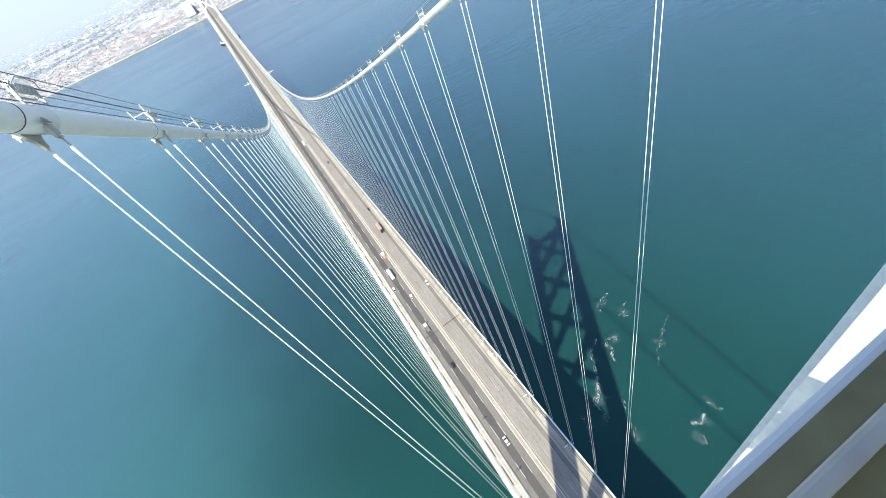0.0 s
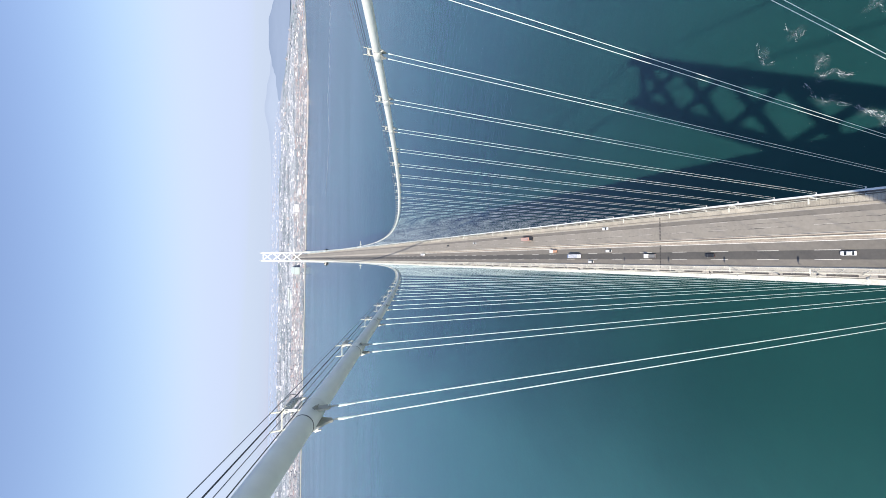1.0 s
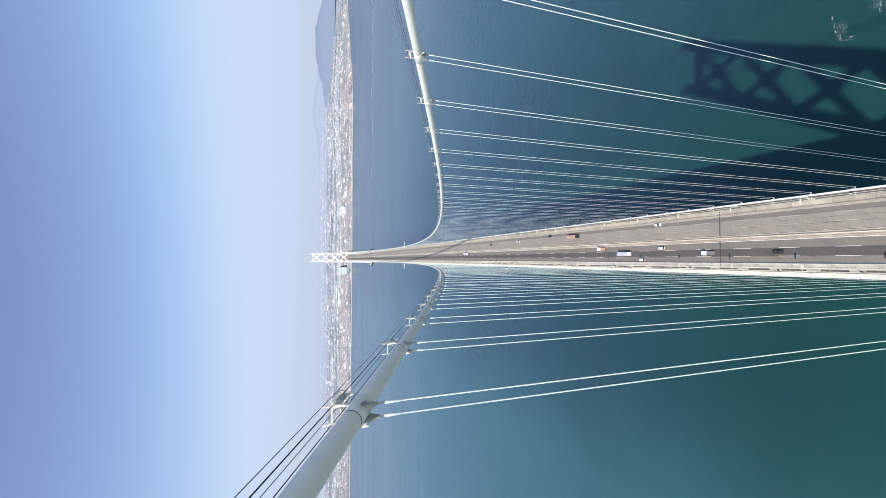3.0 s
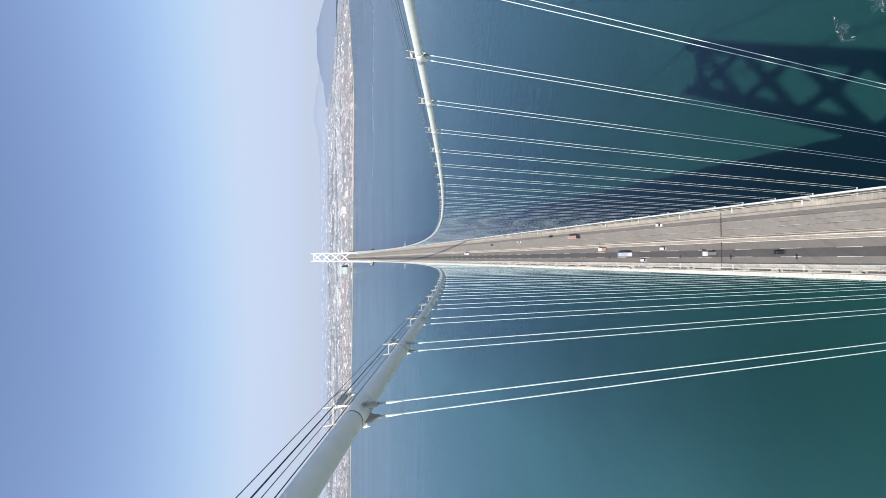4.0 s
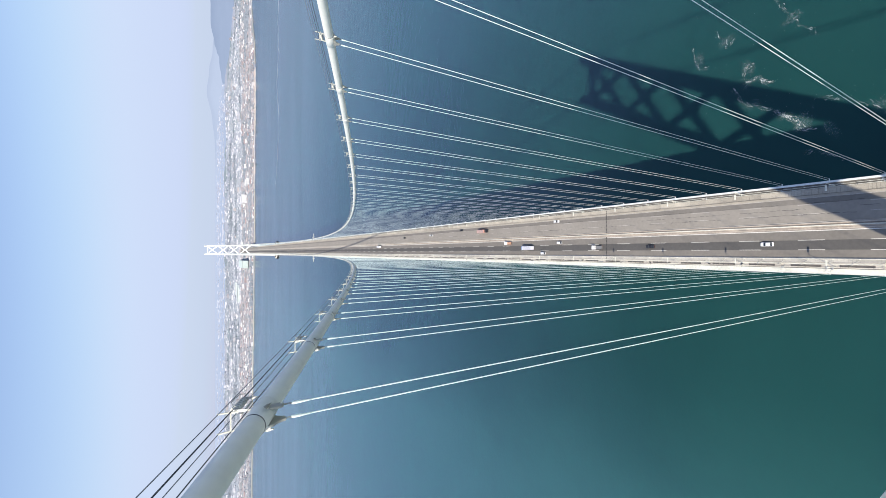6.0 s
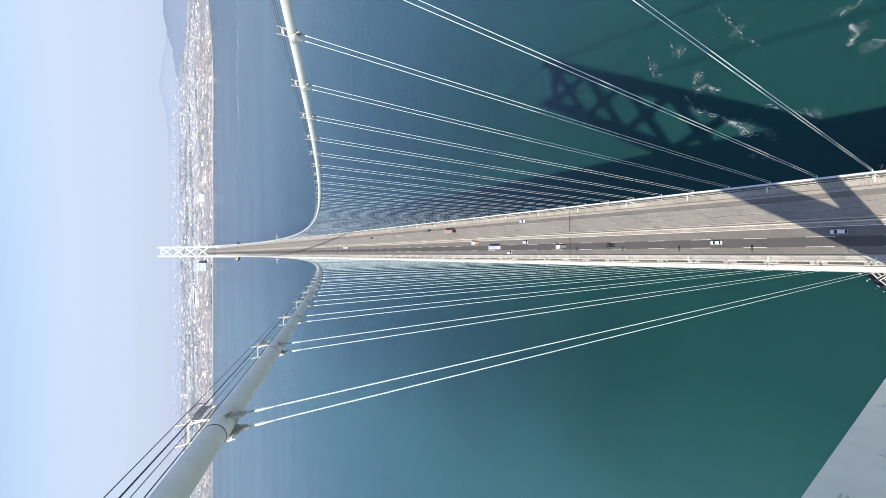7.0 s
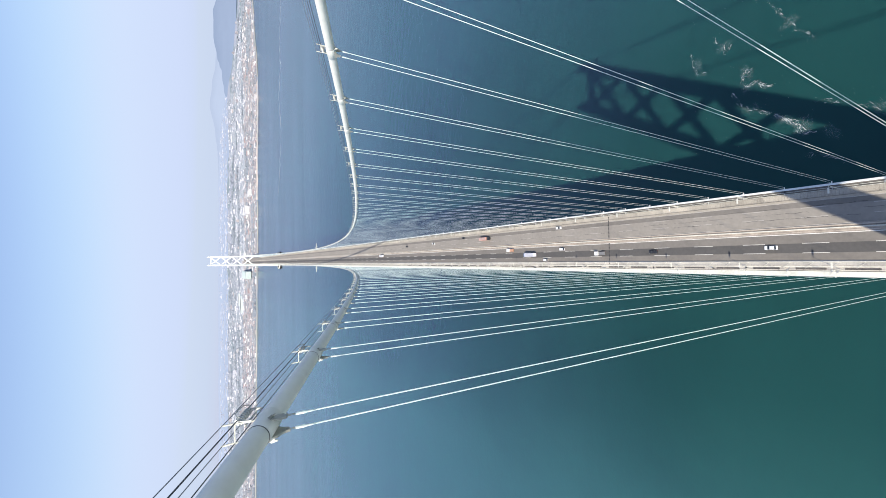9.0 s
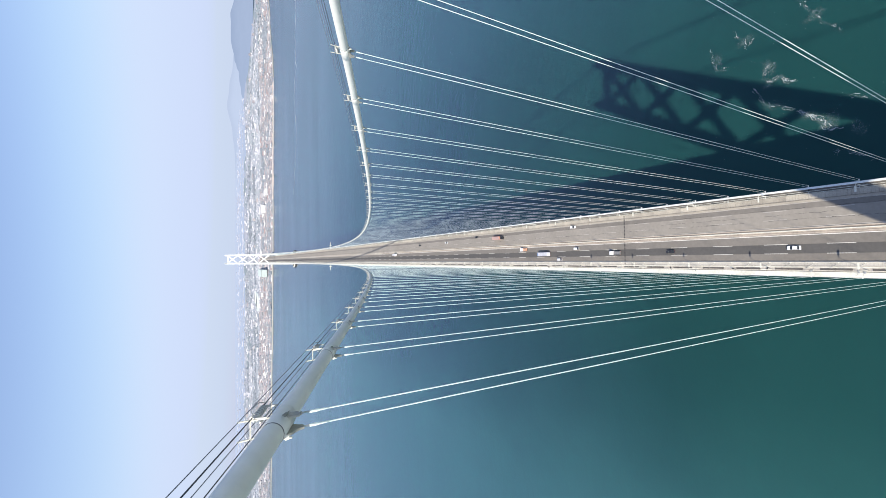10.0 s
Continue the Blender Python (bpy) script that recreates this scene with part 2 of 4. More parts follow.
DECK_COAT = material("anti_slip_coating", (0.27, 0.24, 0.12), 0.8, vary=0.25, grain=3)
VENT = material("weathered_vent_paint", (0.62, 0.65, 0.63), 0.6, vary=0.2)
LIGHT_CASE = material("ribbed_light_case", (0.42, 0.43, 0.40), 0.45, metal=0.3, vary=0.35, grain=6)
GREY = material("galvanised_steel", (0.38, 0.39, 0.40), 0.45, metal=0.3, vary=0.2)
LINE = material("white_road_paint", (0.74, 0.71, 0.65), 0.6, vary=0.15, grain=1.5)
LINE_WORN = material("worn_road_paint", (0.44, 0.41, 0.37), 0.7, vary=0.35, grain=2.5)
SEAM = material("bitumen_seam", (0.035, 0.033, 0.034), 0.7)
WIRE = material("dark_wire", (0.06, 0.065, 0.075), 0.5, vary=0.15)
# upper hand ropes are toned paler than the lower for sun on them
ZINC = material("dull_zinc_wire", (0.22, 0.23, 0.25), 0.5, vary=0.15)
GLASS_DARK = material("dark_glass", (0.02, 0.025, 0.03), 0.08, vary=0.05)
RUBBER = material("black_rubber", (0.03, 0.03, 0.032), 0.7)
FOAM = material("sea_foam", (0.50, 0.56, 0.56), 0.9, vary=0.25, grain=0.6)
SEA, LAND = water_material(), land_material()
TIDE = material("rippled_water", (0.24, 0.29, 0.36), 0.6, vary=0.3, grain=0.02, spot=0.004)
SAND = material("pink_sand", (0.58, 0.50, 0.44), 0.95, vary=0.15, grain=0.05, spot=0.01)
# distant haze is put in as blue emission over nearly black bases
HILL, FAR_HILL, HAZE = [material(k, (0.04, 0.045, 0.055), 1.0, vary=0.15, grain=0.01, spot=0.003, spec=0.0) for k in ("hill_haze_glow", "far_hill_haze_glow", "pale_haze_glow")]
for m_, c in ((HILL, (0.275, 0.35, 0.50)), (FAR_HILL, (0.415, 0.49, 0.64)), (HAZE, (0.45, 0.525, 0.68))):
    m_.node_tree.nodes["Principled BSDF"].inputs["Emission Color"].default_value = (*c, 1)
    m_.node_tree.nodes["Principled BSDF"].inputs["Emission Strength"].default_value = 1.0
# painted haze: the backdrop's glow turns paler the farther up it lies
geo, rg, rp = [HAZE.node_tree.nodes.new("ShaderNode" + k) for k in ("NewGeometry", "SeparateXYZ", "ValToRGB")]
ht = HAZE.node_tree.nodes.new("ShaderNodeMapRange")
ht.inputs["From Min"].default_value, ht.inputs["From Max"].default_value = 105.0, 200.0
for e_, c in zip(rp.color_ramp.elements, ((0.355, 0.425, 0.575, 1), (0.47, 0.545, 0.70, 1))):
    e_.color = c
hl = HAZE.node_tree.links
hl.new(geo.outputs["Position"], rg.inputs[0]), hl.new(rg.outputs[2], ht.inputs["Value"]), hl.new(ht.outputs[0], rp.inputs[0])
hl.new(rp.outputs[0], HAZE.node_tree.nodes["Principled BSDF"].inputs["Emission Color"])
# tree green lifted to blue-grey, with haze put into the colour
HAZED_GREEN = material("park_trees", (0.235, 0.265, 0.30), 0.9, vary=0.3, per="island")
# house tones are narrowed to stand for haze, paler and bluer inland
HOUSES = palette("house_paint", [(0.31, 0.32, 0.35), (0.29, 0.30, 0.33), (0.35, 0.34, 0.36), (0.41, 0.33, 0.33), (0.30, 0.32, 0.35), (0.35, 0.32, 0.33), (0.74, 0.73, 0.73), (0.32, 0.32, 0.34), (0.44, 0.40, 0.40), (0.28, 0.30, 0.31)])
HAZED_PAINT = palette("hazed_house_paint", [(0.35, 0.37, 0.41), (0.31, 0.35, 0.40), (0.36, 0.38, 0.43), (0.33, 0.37, 0.40), (0.67, 0.66, 0.69)])
FAR_HAZED_PAINT = palette("far_hazed_house_paint", [(0.39, 0.41, 0.48), (0.42, 0.45, 0.51), (0.36, 0.39, 0.47), (0.59, 0.60, 0.65)])
ROOFS = palette("roof_tiles", [(0.30, 0.31, 0.36), (0.40, 0.38, 0.40), (0.45, 0.34, 0.31), (0.52, 0.52, 0.55)], per="Random")
BLOCKS = palette("block_paint", [(0.50, 0.49, 0.51), (0.41, 0.41, 0.44), (0.47, 0.43, 0.43), (0.38, 0.36, 0.38)], per="Random")


# ---- builders ----
def box(bm, x0, x1, y0, y1, z0, z1, bevel=0.0):
    v = [bm.verts.new(p) for p in ((x0, y0, z0), (x1, y0, z0), (x1, y1, z0), (x0, y1, z0), (x0, y0, z1), (x1, y0, z1), (x1, y1, z1), (x0, y1, z1))]
    fs = [bm.faces.new([v[i] for i in f]) for f in ((3, 2, 1, 0), (4, 5, 6, 7), (0, 1, 5, 4), (1, 2, 6, 5), (2, 3, 7, 6), (3, 0, 4, 7))]
    if bevel:
        edges = {e for f in fs for e in f.edges}
        bmesh.ops.bevel(bm, geom=list(edges), offset=bevel, segments=2, affect="EDGES", profile=0.6)
    return v


def beam(bm, a, b, w, h=None, up=(0, 0, 1)):
    """A box bar of width w and height h from a to b."""
    a, b = Vector(a), Vector(b)
    d = (b - a).normalized()
    s = d.cross(Vector(up))
    s = s.normalized() if s.length > 1e-4 else Vector((1, 0, 0))
    u = s.cross(d).normalized()
    h = h or w
    ring = [(-w / 2, -h / 2), (w / 2, -h / 2), (w / 2, h / 2), (-w / 2, h / 2)]
    lo = [bm.verts.new(a + s * i + u * j) for i, j in ring]
    hi = [bm.verts.new(b + s * i + u * j) for i, j in ring]
    bm.faces.new(lo[::-1]), bm.faces.new(hi)
    for i in range(4):
        bm.faces.new((lo[i], lo[(i + 1) % 4], hi[(i + 1) % 4], hi[i]))


def tube(bm, points, radii, sides=12, cap=True):
    """A round bar through points."""
    pts = [Vector(p) for p in points]
    rings = []
    for i, p in enumerate(pts):
        d = (pts[min(i + 1, len(pts) - 1)] - pts[max(i - 1, 0)]).normalized()
        s = d.cross(Vector((0, 0, 1)))
        s = s.normalized() if s.length > 1e-3 else Vector((1, 0, 0))
        u = s.cross(d)
        r = radii[i] if isinstance(radii, (list, tuple)) else radii
        rings.append([bm.verts.new(p + (s * math.cos(k) + u * math.sin(k)) * r) for k in [2 * math.pi * j / sides for j in range(sides)]])
    for p, q in zip(rings, rings[1:]):
        for j in range(sides):
            f = bm.faces.new((p[j], p[(j + 1) % sides], q[(j + 1) % sides], q[j]))
            f.smooth = True
    if cap:
        bm.faces.new(rings[0][::-1]), bm.faces.new(rings[-1])


def mesh_of(name, bm, mat):
    bmesh.ops.recalc_face_normals(bm, faces=bm.faces[:])
    me = bpy.data.meshes.new(name)
    bm.to_mesh(me)
    bm.free()
    me.materials.append(mat)
    return me


def part(name, bm, mat, parent=None, label=""):
    me = bm if isinstance(bm, bpy.types.Mesh) else mesh_of(name, bm, mat)
    ob = new(name, me)
    if parent:
        ob.parent = parent
    if label:
        ob["label"] = label
    return ob


def thing(name, label, category, group="", kind="", at=(0, 0, 0)):
    ob = new(name)
    ob.location = at
    ob.empty_display_size = 0.5
    return tagged(ob, label, category, group, kind)


def B():
    return bmesh.new()


# ---- shape of the bridge ----
SPAN, HALF = 1991.0, 995.5
Z_TOP, Z_MID = 297.0, 94.2            # main cable over the tower and at midspan
ROAD_END, ROAD_MID = 87.7, 89.5       # roadway at the tower and at midspan
CX = 17.75                            # cable planes
H0, PITCH = 23.2, 14.2                # first hanger and spacing
SIDE = 960.0


def cable_z(y):
    if y < 0:
        return Z_TOP + y * 0.235 + 0.00003 * y * y
    return Z_MID + (Z_TOP - Z_MID) * (1 - y / HALF) ** 2


def road_z(y):
    if y < 0:
        return ROAD_END + y * 0.006
    return ROAD_END + (ROAD_MID - ROAD_END) * (1 - (1 - min(y, SPAN) / HALF) ** 2) - max(0, y - SPAN) * 0.006


STATIONS = [H0 - PITCH * 2 + PITCH * i for i in range(-8, 143)] + [2040.0, 2200.0, 2500.0, 2950.0, 3080.0]


def strip(x0, x1, top, thick, y0=-140.0, y1=3080.0, bm=None):
    """A long bar of the deck that follows the roadway's curve."""
    bm = bm or B()
    ys = [y0] + [y for y in STATIONS if y0 + 0.5 < y < y1 - 0.5] + [y1]
    prev = None
    for y in ys:
        z = road_z(y) + top
        ring = [bm.verts.new(p) for p in ((x0, y, z - thick), (x1, y, z - thick), (x1, y, z), (x0, y, z))]
        if prev:
            for i in range(4):
                bm.faces.new((prev[i], prev[(i + 1) % 4], ring[(i + 1) % 4], ring[i]))
        else:
            bm.faces.new(ring[::-1])
        prev = ring
    bm.faces.new(prev)
    return bm


# ---- sea and land ----
bm = B()
R = 30000.0
v = [bm.verts.new(p) for p in ((-R, -R, 0), (R, -R, 0), (R, R, 0), (-R, R, 0))]
bm.faces.new(v)
sea = tagged(part("water", bm, SEA), "teal green strait water with small ripples and current streaks", "sea", kind="structure")

SHORE = ((-7000, 3420), (-2200, 3150), (-1000, 3105), (-400, 3035), (200, 2990), (600, 2995), (1100, 2962), (1350, 3000), (1850, 3240), (2300, 3440), (4000, 4050), (7000, 4700))


def coast_y(x):
    """The shoreline: nearly straight before the bridge, falling back to a bay in the east."""
    y = SHORE[-1][1]
    for (a, e), (b, f) in zip(SHORE, SHORE[1:]):
        if x <= b:
            k = max(0.0, (x - a) / (b - a))
            y = e + (f - e) * k * k * (3 - 2 * k)
            break
    return y + 18 * noise.noise((x * 0.006, 7.7, 0)) + 7 * noise.noise((x * 0.02, 1.7, 0))


def land_z(x, y):
    d = y - coast_y(x)
    if d < 0:
        return max(-6.0, d * 0.06)
    k = min(d / 2080.0, 1.0)
    z = 3.0 + 172 * k ** 1.35 + 16 * k * noise.noise((x * 0.0016, y * 0.0016, 2)) + 7 * min(1, d / 300) * noise.noise((x * 0.006, y * 0.006, 5))
    if d > 2080:
        z -= (d - 2080) * 0.5
    return max(z, 2.0)


xs = [-7000 + 80 * i for i in range(176)]
ds = [-60, -30, -8, 0, 6] + [25 + 50 * i for i in range(44)] + [2400, 3200, 6000, 20000]
verts = [(x, coast_y(x) + d, land_z(x, coast_y(x) + d) if d < 3000 else 2.0) for d in ds for x in xs]
nx = len(xs)
faces = [(j * nx + i, j * nx + i + 1, (j + 1) * nx + i + 1, (j + 1) * nx + i) for j in range(len(ds) - 1) for i in range(nx - 1)]
me = bpy.data.meshes.new("ground")
me.from_pydata(verts, [], faces)
me.materials.append(LAND)
ground = tagged(new("ground", me), "grey and green coastal town ground rising to low hills", "ground", kind="structure")

# a wandering line of calm and rippled water where two currents meet
verts, faces = [], []
for k in range(240):
    q = k / 239
    x = 1700 - 1380 * q
    y = 1975 + 75 * noise.noise((q * 7, 2.2, 0)) + 30 * noise.noise((q * 31, 5.1, 0)) + 70 * max(0, q - 0.9) * 10 + 120 * max(0, 0.3 - q)
    w = 3 + 6 * max(0, 0.4 + noise.noise((q * 14, 8.8, 0)))
    verts += [(x, y - w, 0.05), (x, y + w, 0.05)]
    if k:
        faces.append((2 * k - 2, 2 * k, 2 * k + 1, 2 * k - 1))
me = bpy.data.meshes.new("tide_line")
me.from_pydata(verts, [], faces)
me.materials.append(TIDE)
tagged(new("tide_line", me), "pale wavering line of ripples where two currents meet", "tide line", kind="stuff")

# beach and sea wall
verts, faces = [], []
bx = [430 + 40 * i for i in range(22)]
for x in bx:
    y = coast_y(x)
    verts += [(x, y - 14, 0.25), (x, y + 12, 3.6), (x, y + 34, 5.2)]
for i in range(len(bx) - 1):
    for k in range(2):
        faces.append((i * 3 + k, i * 3 + 3 + k, i * 3 + 4 + k, i * 3 + 1 + k))
me = bpy.data.meshes.new("beach")
me.from_pydata(verts, [], faces)
me.materials.append(SAND)
tagged(new("beach", me), "pale pinkish sand beach along the town's shore", "beach", kind="structure")
bm = B()
for x in [*range(-3000, 390, 60), *range(1300, 2400, 60)]:
    beam(bm, (x, coast_y(x) - 3, 1.5), (x + 60, coast_y(x + 60) - 3, 1.5), 5.0, 6.5)
tagged(part("seawall", bm, CONCRETE), "pale concrete sea wall along the shore", "sea wall", kind="structure")

# distance behind the town: glowing backdrops that stand for haze, hills in the east
def ridge(name, label, mat, x0, x1, near_y, far_y, foot, crest):
    verts, faces = [], []
    n_ = int((x1 - x0) / 30)
    for i in range(n_ + 1):
        x = x0 + 30 * i
        y0 = near_y(x)
        lo, top = foot(x), 290 + math.tan(radians(crest(math.degrees(math.atan2(x, far_y)), x))) * math.hypot(x, far_y)
        verts += [(x, y0, lo), (x, y0 + (far_y - y0) * 0.5, lo + 0.62 * (top - lo)), (x, far_y, top), (x, far_y + 45, 40)]
    for i in range(n_):
        for k in range(3):
            faces.append((i * 4 + k, i * 4 + 4 + k, i * 4 + 5 + k, i * 4 + 1 + k))
    me = bpy.data.meshes.new(name)
    me.from_pydata(verts, [], faces)
    me.materials.append(mat)
    for p in me.polygons:
        p.use_smooth = True
    return tagged(new(name, me), label, "hills", kind="structure")


def line(points, az):
    """Height along a ridge, from a few bearings and elevations in degrees."""
    for (a, e), (b, f) in zip(points, points[1:]):
        if az <= b:
            k = max(0.0, (az - a) / (b - a))
            return e + (f - e) * k * k * (3 - 2 * k)
    return points[-1][1]


def rough(x, k):
    return 0.09 * noise.noise((x * 0.004, k, 1)) + 0.05 * noise.noise((x * 0.013, k, 4))


ridge("backdrop_haze", "low distant ground, its haze painted as a pale glow", HAZE, -6000, 6000, lambda x: min(coast_y(x) + 1560, 5000), 5150,
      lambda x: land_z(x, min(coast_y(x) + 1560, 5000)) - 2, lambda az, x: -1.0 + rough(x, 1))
ridge("backdrop_far_hills", "faint blue hills behind the town, haze painted as glow", FAR_HILL, 300, 6000, lambda x: 4780.0, 5130,
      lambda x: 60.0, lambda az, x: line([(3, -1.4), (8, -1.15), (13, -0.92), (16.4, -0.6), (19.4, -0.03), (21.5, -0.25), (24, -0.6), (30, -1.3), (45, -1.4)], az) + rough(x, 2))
ridge("backdrop_hills", "blue hills on the horizon, their haze painted as glow", HILL, 1250, 6000, lambda x: min(coast_y(x) + 1500 - max(0, x - 1500) * 0.6, 4950), 5100,
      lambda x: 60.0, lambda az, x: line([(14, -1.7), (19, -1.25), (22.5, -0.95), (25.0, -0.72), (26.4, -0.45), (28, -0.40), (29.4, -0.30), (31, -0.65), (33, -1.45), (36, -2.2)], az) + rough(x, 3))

# ---- town ----
rng = random.Random(7)


def green(x, y):
    return 1.2 * noise.noise((x * 0.0019, y * 0.0065, 11)) + 0.5 * noise.noise((x * 0.007, y * 0.03, 4))


town = {"near": ([], []), "far": ([], [])}
trees_v, trees_f = [], []
count = 0
while count < 30000:
    x, d = rng.uniform(-3400, 3400), 30 + 1560 * rng.random() ** 1.15
    y = coast_y(x) + d
    if d > 1560 - max(0, x - 1500) * 0.85:
        continue
    if d > 950 and rng.random() < 0.8 * (d - 950) / 610 + 0.4 * noise.noise((x * 0.003, y * 0.006, 21)):
        count += 0.6
        continue
    if green(x, y) > 0.22:
        count += 0.35
        z, s, b = land_z(x, y) - 1, rng.uniform(6, 14), len(trees_v)
        ring = [(x + s * rng.uniform(0.6, 1.2) * math.cos(k * 1.257), y + s * rng.uniform(0.6, 1.2) * math.sin(k * 1.257), z + s * rng.uniform(0.1, 0.5)) for k in range(5)]
        trees_v += ring + [(x + rng.uniform(-3, 3), y + rng.uniform(-3, 3), z + s * rng.uniform(0.7, 1.1))]
        trees_f += [(b + k, b + (k + 1) % 5, b + 5) for k in range(5)]
        continue
    if (abs(x) < 30 and d < 400) or rng.random() < (x - 1450) / 1000:
        count += 1
        continue
    count += 1
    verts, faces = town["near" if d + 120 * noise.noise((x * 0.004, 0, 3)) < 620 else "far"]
    tall = rng.random() < 0.035
    w, l, h = (rng.uniform(9, 13), rng.uniform(18, 46), rng.uniform(9, 17)) if tall else (rng.uniform(6, 10), rng.uniform(10, 32), rng.uniform(3.5, 6.0))
    a = 0.45 * noise.noise((x * 0.0015, y * 0.0015, 9)) + (math.pi / 2 if tall or rng.random() < 0.85 else 0)
    ca, sa, z, b = math.cos(a), math.sin(a), land_z(x, y), len(verts)
    for zz in (z - 3, z + h):
        for i, j in ((-w, -l), (w, -l), (w, l), (-w, l)):
            verts.append((x + (i * ca - j * sa) / 2, y + (i * sa + j * ca) / 2, zz))
    faces += [(b, b + 1, b + 5, b + 4), (b + 1, b + 2, b + 6, b + 5), (b + 2, b + 3, b + 7, b + 6), (b + 3, b, b + 4, b + 7)]
    if tall:
        faces.append((b + 4, b + 5, b + 6, b + 7))
    else:
        for j in (-l, l):
            verts.append((x - j * sa / 2, y + j * ca / 2, z + h + w * 0.22))
        faces += [(b + 4, b + 5, b + 8), (b + 6, b + 7, b + 9), (b + 5, b + 6, b + 9, b + 8), (b + 7, b + 4, b + 8, b + 9)]
for x0, x1, y0, y1, many in ((60, 430, 3095, 3250, 420), (-560, -60, 4060, 4380, 700), (1300, 1900, 4150, 4300, 300), (-1500, -1100, 3300, 3420, 260)):
    for i in range(many):
        x, y = rng.uniform(x0, x1), rng.uniform(y0, y1)
        z, s, b = land_z(x, y) - 1, rng.uniform(7, 15), len(trees_v)
        trees_v += [(x + s * rng.uniform(0.6, 1.2) * math.cos(k * 1.257), y + s * rng.uniform(0.6, 1.2) * math.sin(k * 1.257), z + s * rng.uniform(0.1, 0.5)) for k in range(5)]
        trees_v.append((x + rng.uniform(-3, 3), y + rng.uniform(-3, 3), z + s * rng.uniform(0.7, 1.1)))
        trees_f += [(b + k, b + (k + 1) % 5, b + 5) for k in range(5)]
for (verts, faces), mat, label in ((town["near"], HOUSES, "dense pale houses with grey, white and brown roofs"), (town["far"], HAZED_PAINT, "inland houses, paled and blued by haze painted into the colour")):
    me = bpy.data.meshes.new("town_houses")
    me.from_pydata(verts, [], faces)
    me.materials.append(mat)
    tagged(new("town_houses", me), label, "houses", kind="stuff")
me = bpy.data.meshes.new("park_trees")
me.from_pydata(trees_v, [], trees_f)
me.materials.append(HAZED_GREEN)
tagged(new("park_trees", me), "clumps of trees between the houses, greyed by painted haze", "trees", kind="stuff")

block_meshes = []
for w, l, h in ((11, 38, 18), (12, 22, 26), (13, 20, 17), (22, 40, 10), (10, 54, 14)):
    b1, b2 = B(), B()
    box(b1, -l / 2, l / 2, -w / 2, w / 2, -6, h)
    box(b2, -l / 6, l / 6, -w / 4, w / 4, h, h + 4)
    block_meshes.append((mesh_of("body", b1, BLOCKS), mesh_of("roof_house", b2, BLOCKS)))
for i in range(90):
    x, d = rng.uniform(-2700, 2700), 40 + 1300 * rng.random() ** 1.4
    y = coast_y(x) + d
    if abs(x) < 45 and d < 400:
        continue
    ob = thing("apartment_building", "pale concrete apartment block with a flat roof", "building", "apartment blocks of the town", at=(x, y, land_z(x, y)))
    ob.rotation_euler.z = rng.uniform(-0.5, 0.5)
    bmsh, rmsh = rng.choice(block_meshes)
    part("body", bmsh, None, ob), part("roof_house", rmsh, None, ob)


# blocks scattered over the hazy backdrop, with haze put into their paint too
far_v, far_f = [], []
for i in range(2000):
    x, y = rng.uniform(-3000, 1900), 4630 + 400 * rng.random() ** 1.4
    y0 = min(coast_y(x) + 1560, 5000)
    if y < y0 + 5 or noise.noise((x * 0.002, y * 0.02, 31)) < -0.12:
        continue
    lo = land_z(x, y0) - 2
    k = (y - y0) / (5150 - y0)
    top = 290 + math.tan(radians(-1.0)) * math.hypot(x, 5150)
    z = lo + (top - lo) * (k * 1.24 if k < 0.5 else 0.62 + (k - 0.5) * 0.76)
    w, l, h, b = rng.uniform(5, 9), rng.uniform(8, 46) * rng.uniform(0.5, 1.3), rng.uniform(1.5, 6), len(far_v)
    for zz in (z - 6, z + h):
        far_v += [(x - l / 2, y - w / 2, zz), (x + l / 2, y - w / 2, zz), (x + l / 2, y + w / 2, zz), (x - l / 2, y + w / 2, zz)]
    far_f += [(b, b + 1, b + 5, b + 4), (b + 1, b + 2, b + 6, b + 5), (b + 2, b + 3, b + 7, b + 6), (b + 3, b, b + 4, b + 7), (b + 4, b + 5, b + 6, b + 7)]
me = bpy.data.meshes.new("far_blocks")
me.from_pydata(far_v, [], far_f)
me.materials.append(FAR_HAZED_PAINT)
tagged(new("far_blocks", me), "scattered far buildings with haze painted into their pale colour", "houses", kind="stuff")

# houses along the shore
wall_b, roof_b = B(), B()
box(wall_b, -5, 5, -6, 6, -3, 6)
v = [roof_b.verts.new(p) for p in ((-5.6, -6.6, 5.9), (5.6, -6.6, 5.9), (5.6, 6.6, 5.9), (-5.6, 6.6, 5.9), (0, -6.6, 9), (0, 6.6, 9))]
for q in ((0, 1, 4), (2, 3, 5), (1, 2, 5, 4), (3, 0, 4, 5), (3, 2, 1, 0)):
    roof_b.faces.new([v[i] for i in q])
wall_m, roof_m = mesh_of("wall", wall_b, BLOCKS), mesh_of("roof", roof_b, ROOFS)
for i in range(120):
    x = -1900 + 30 * i + rng.uniform(-8, 8)
    if abs(x) < 40:
        continue
    y = coast_y(x) + rng.uniform(46, 70)
    ob = thing("house", "pale two-storey house with a pitched roof near the shore", "house", "houses along the shore", at=(x, y, land_z(x, y)))
    ob.rotation_euler.z = rng.uniform(-0.3, 0.3)
    part("wall", wall_m, None, ob), part("roof", roof_m, None, ob)


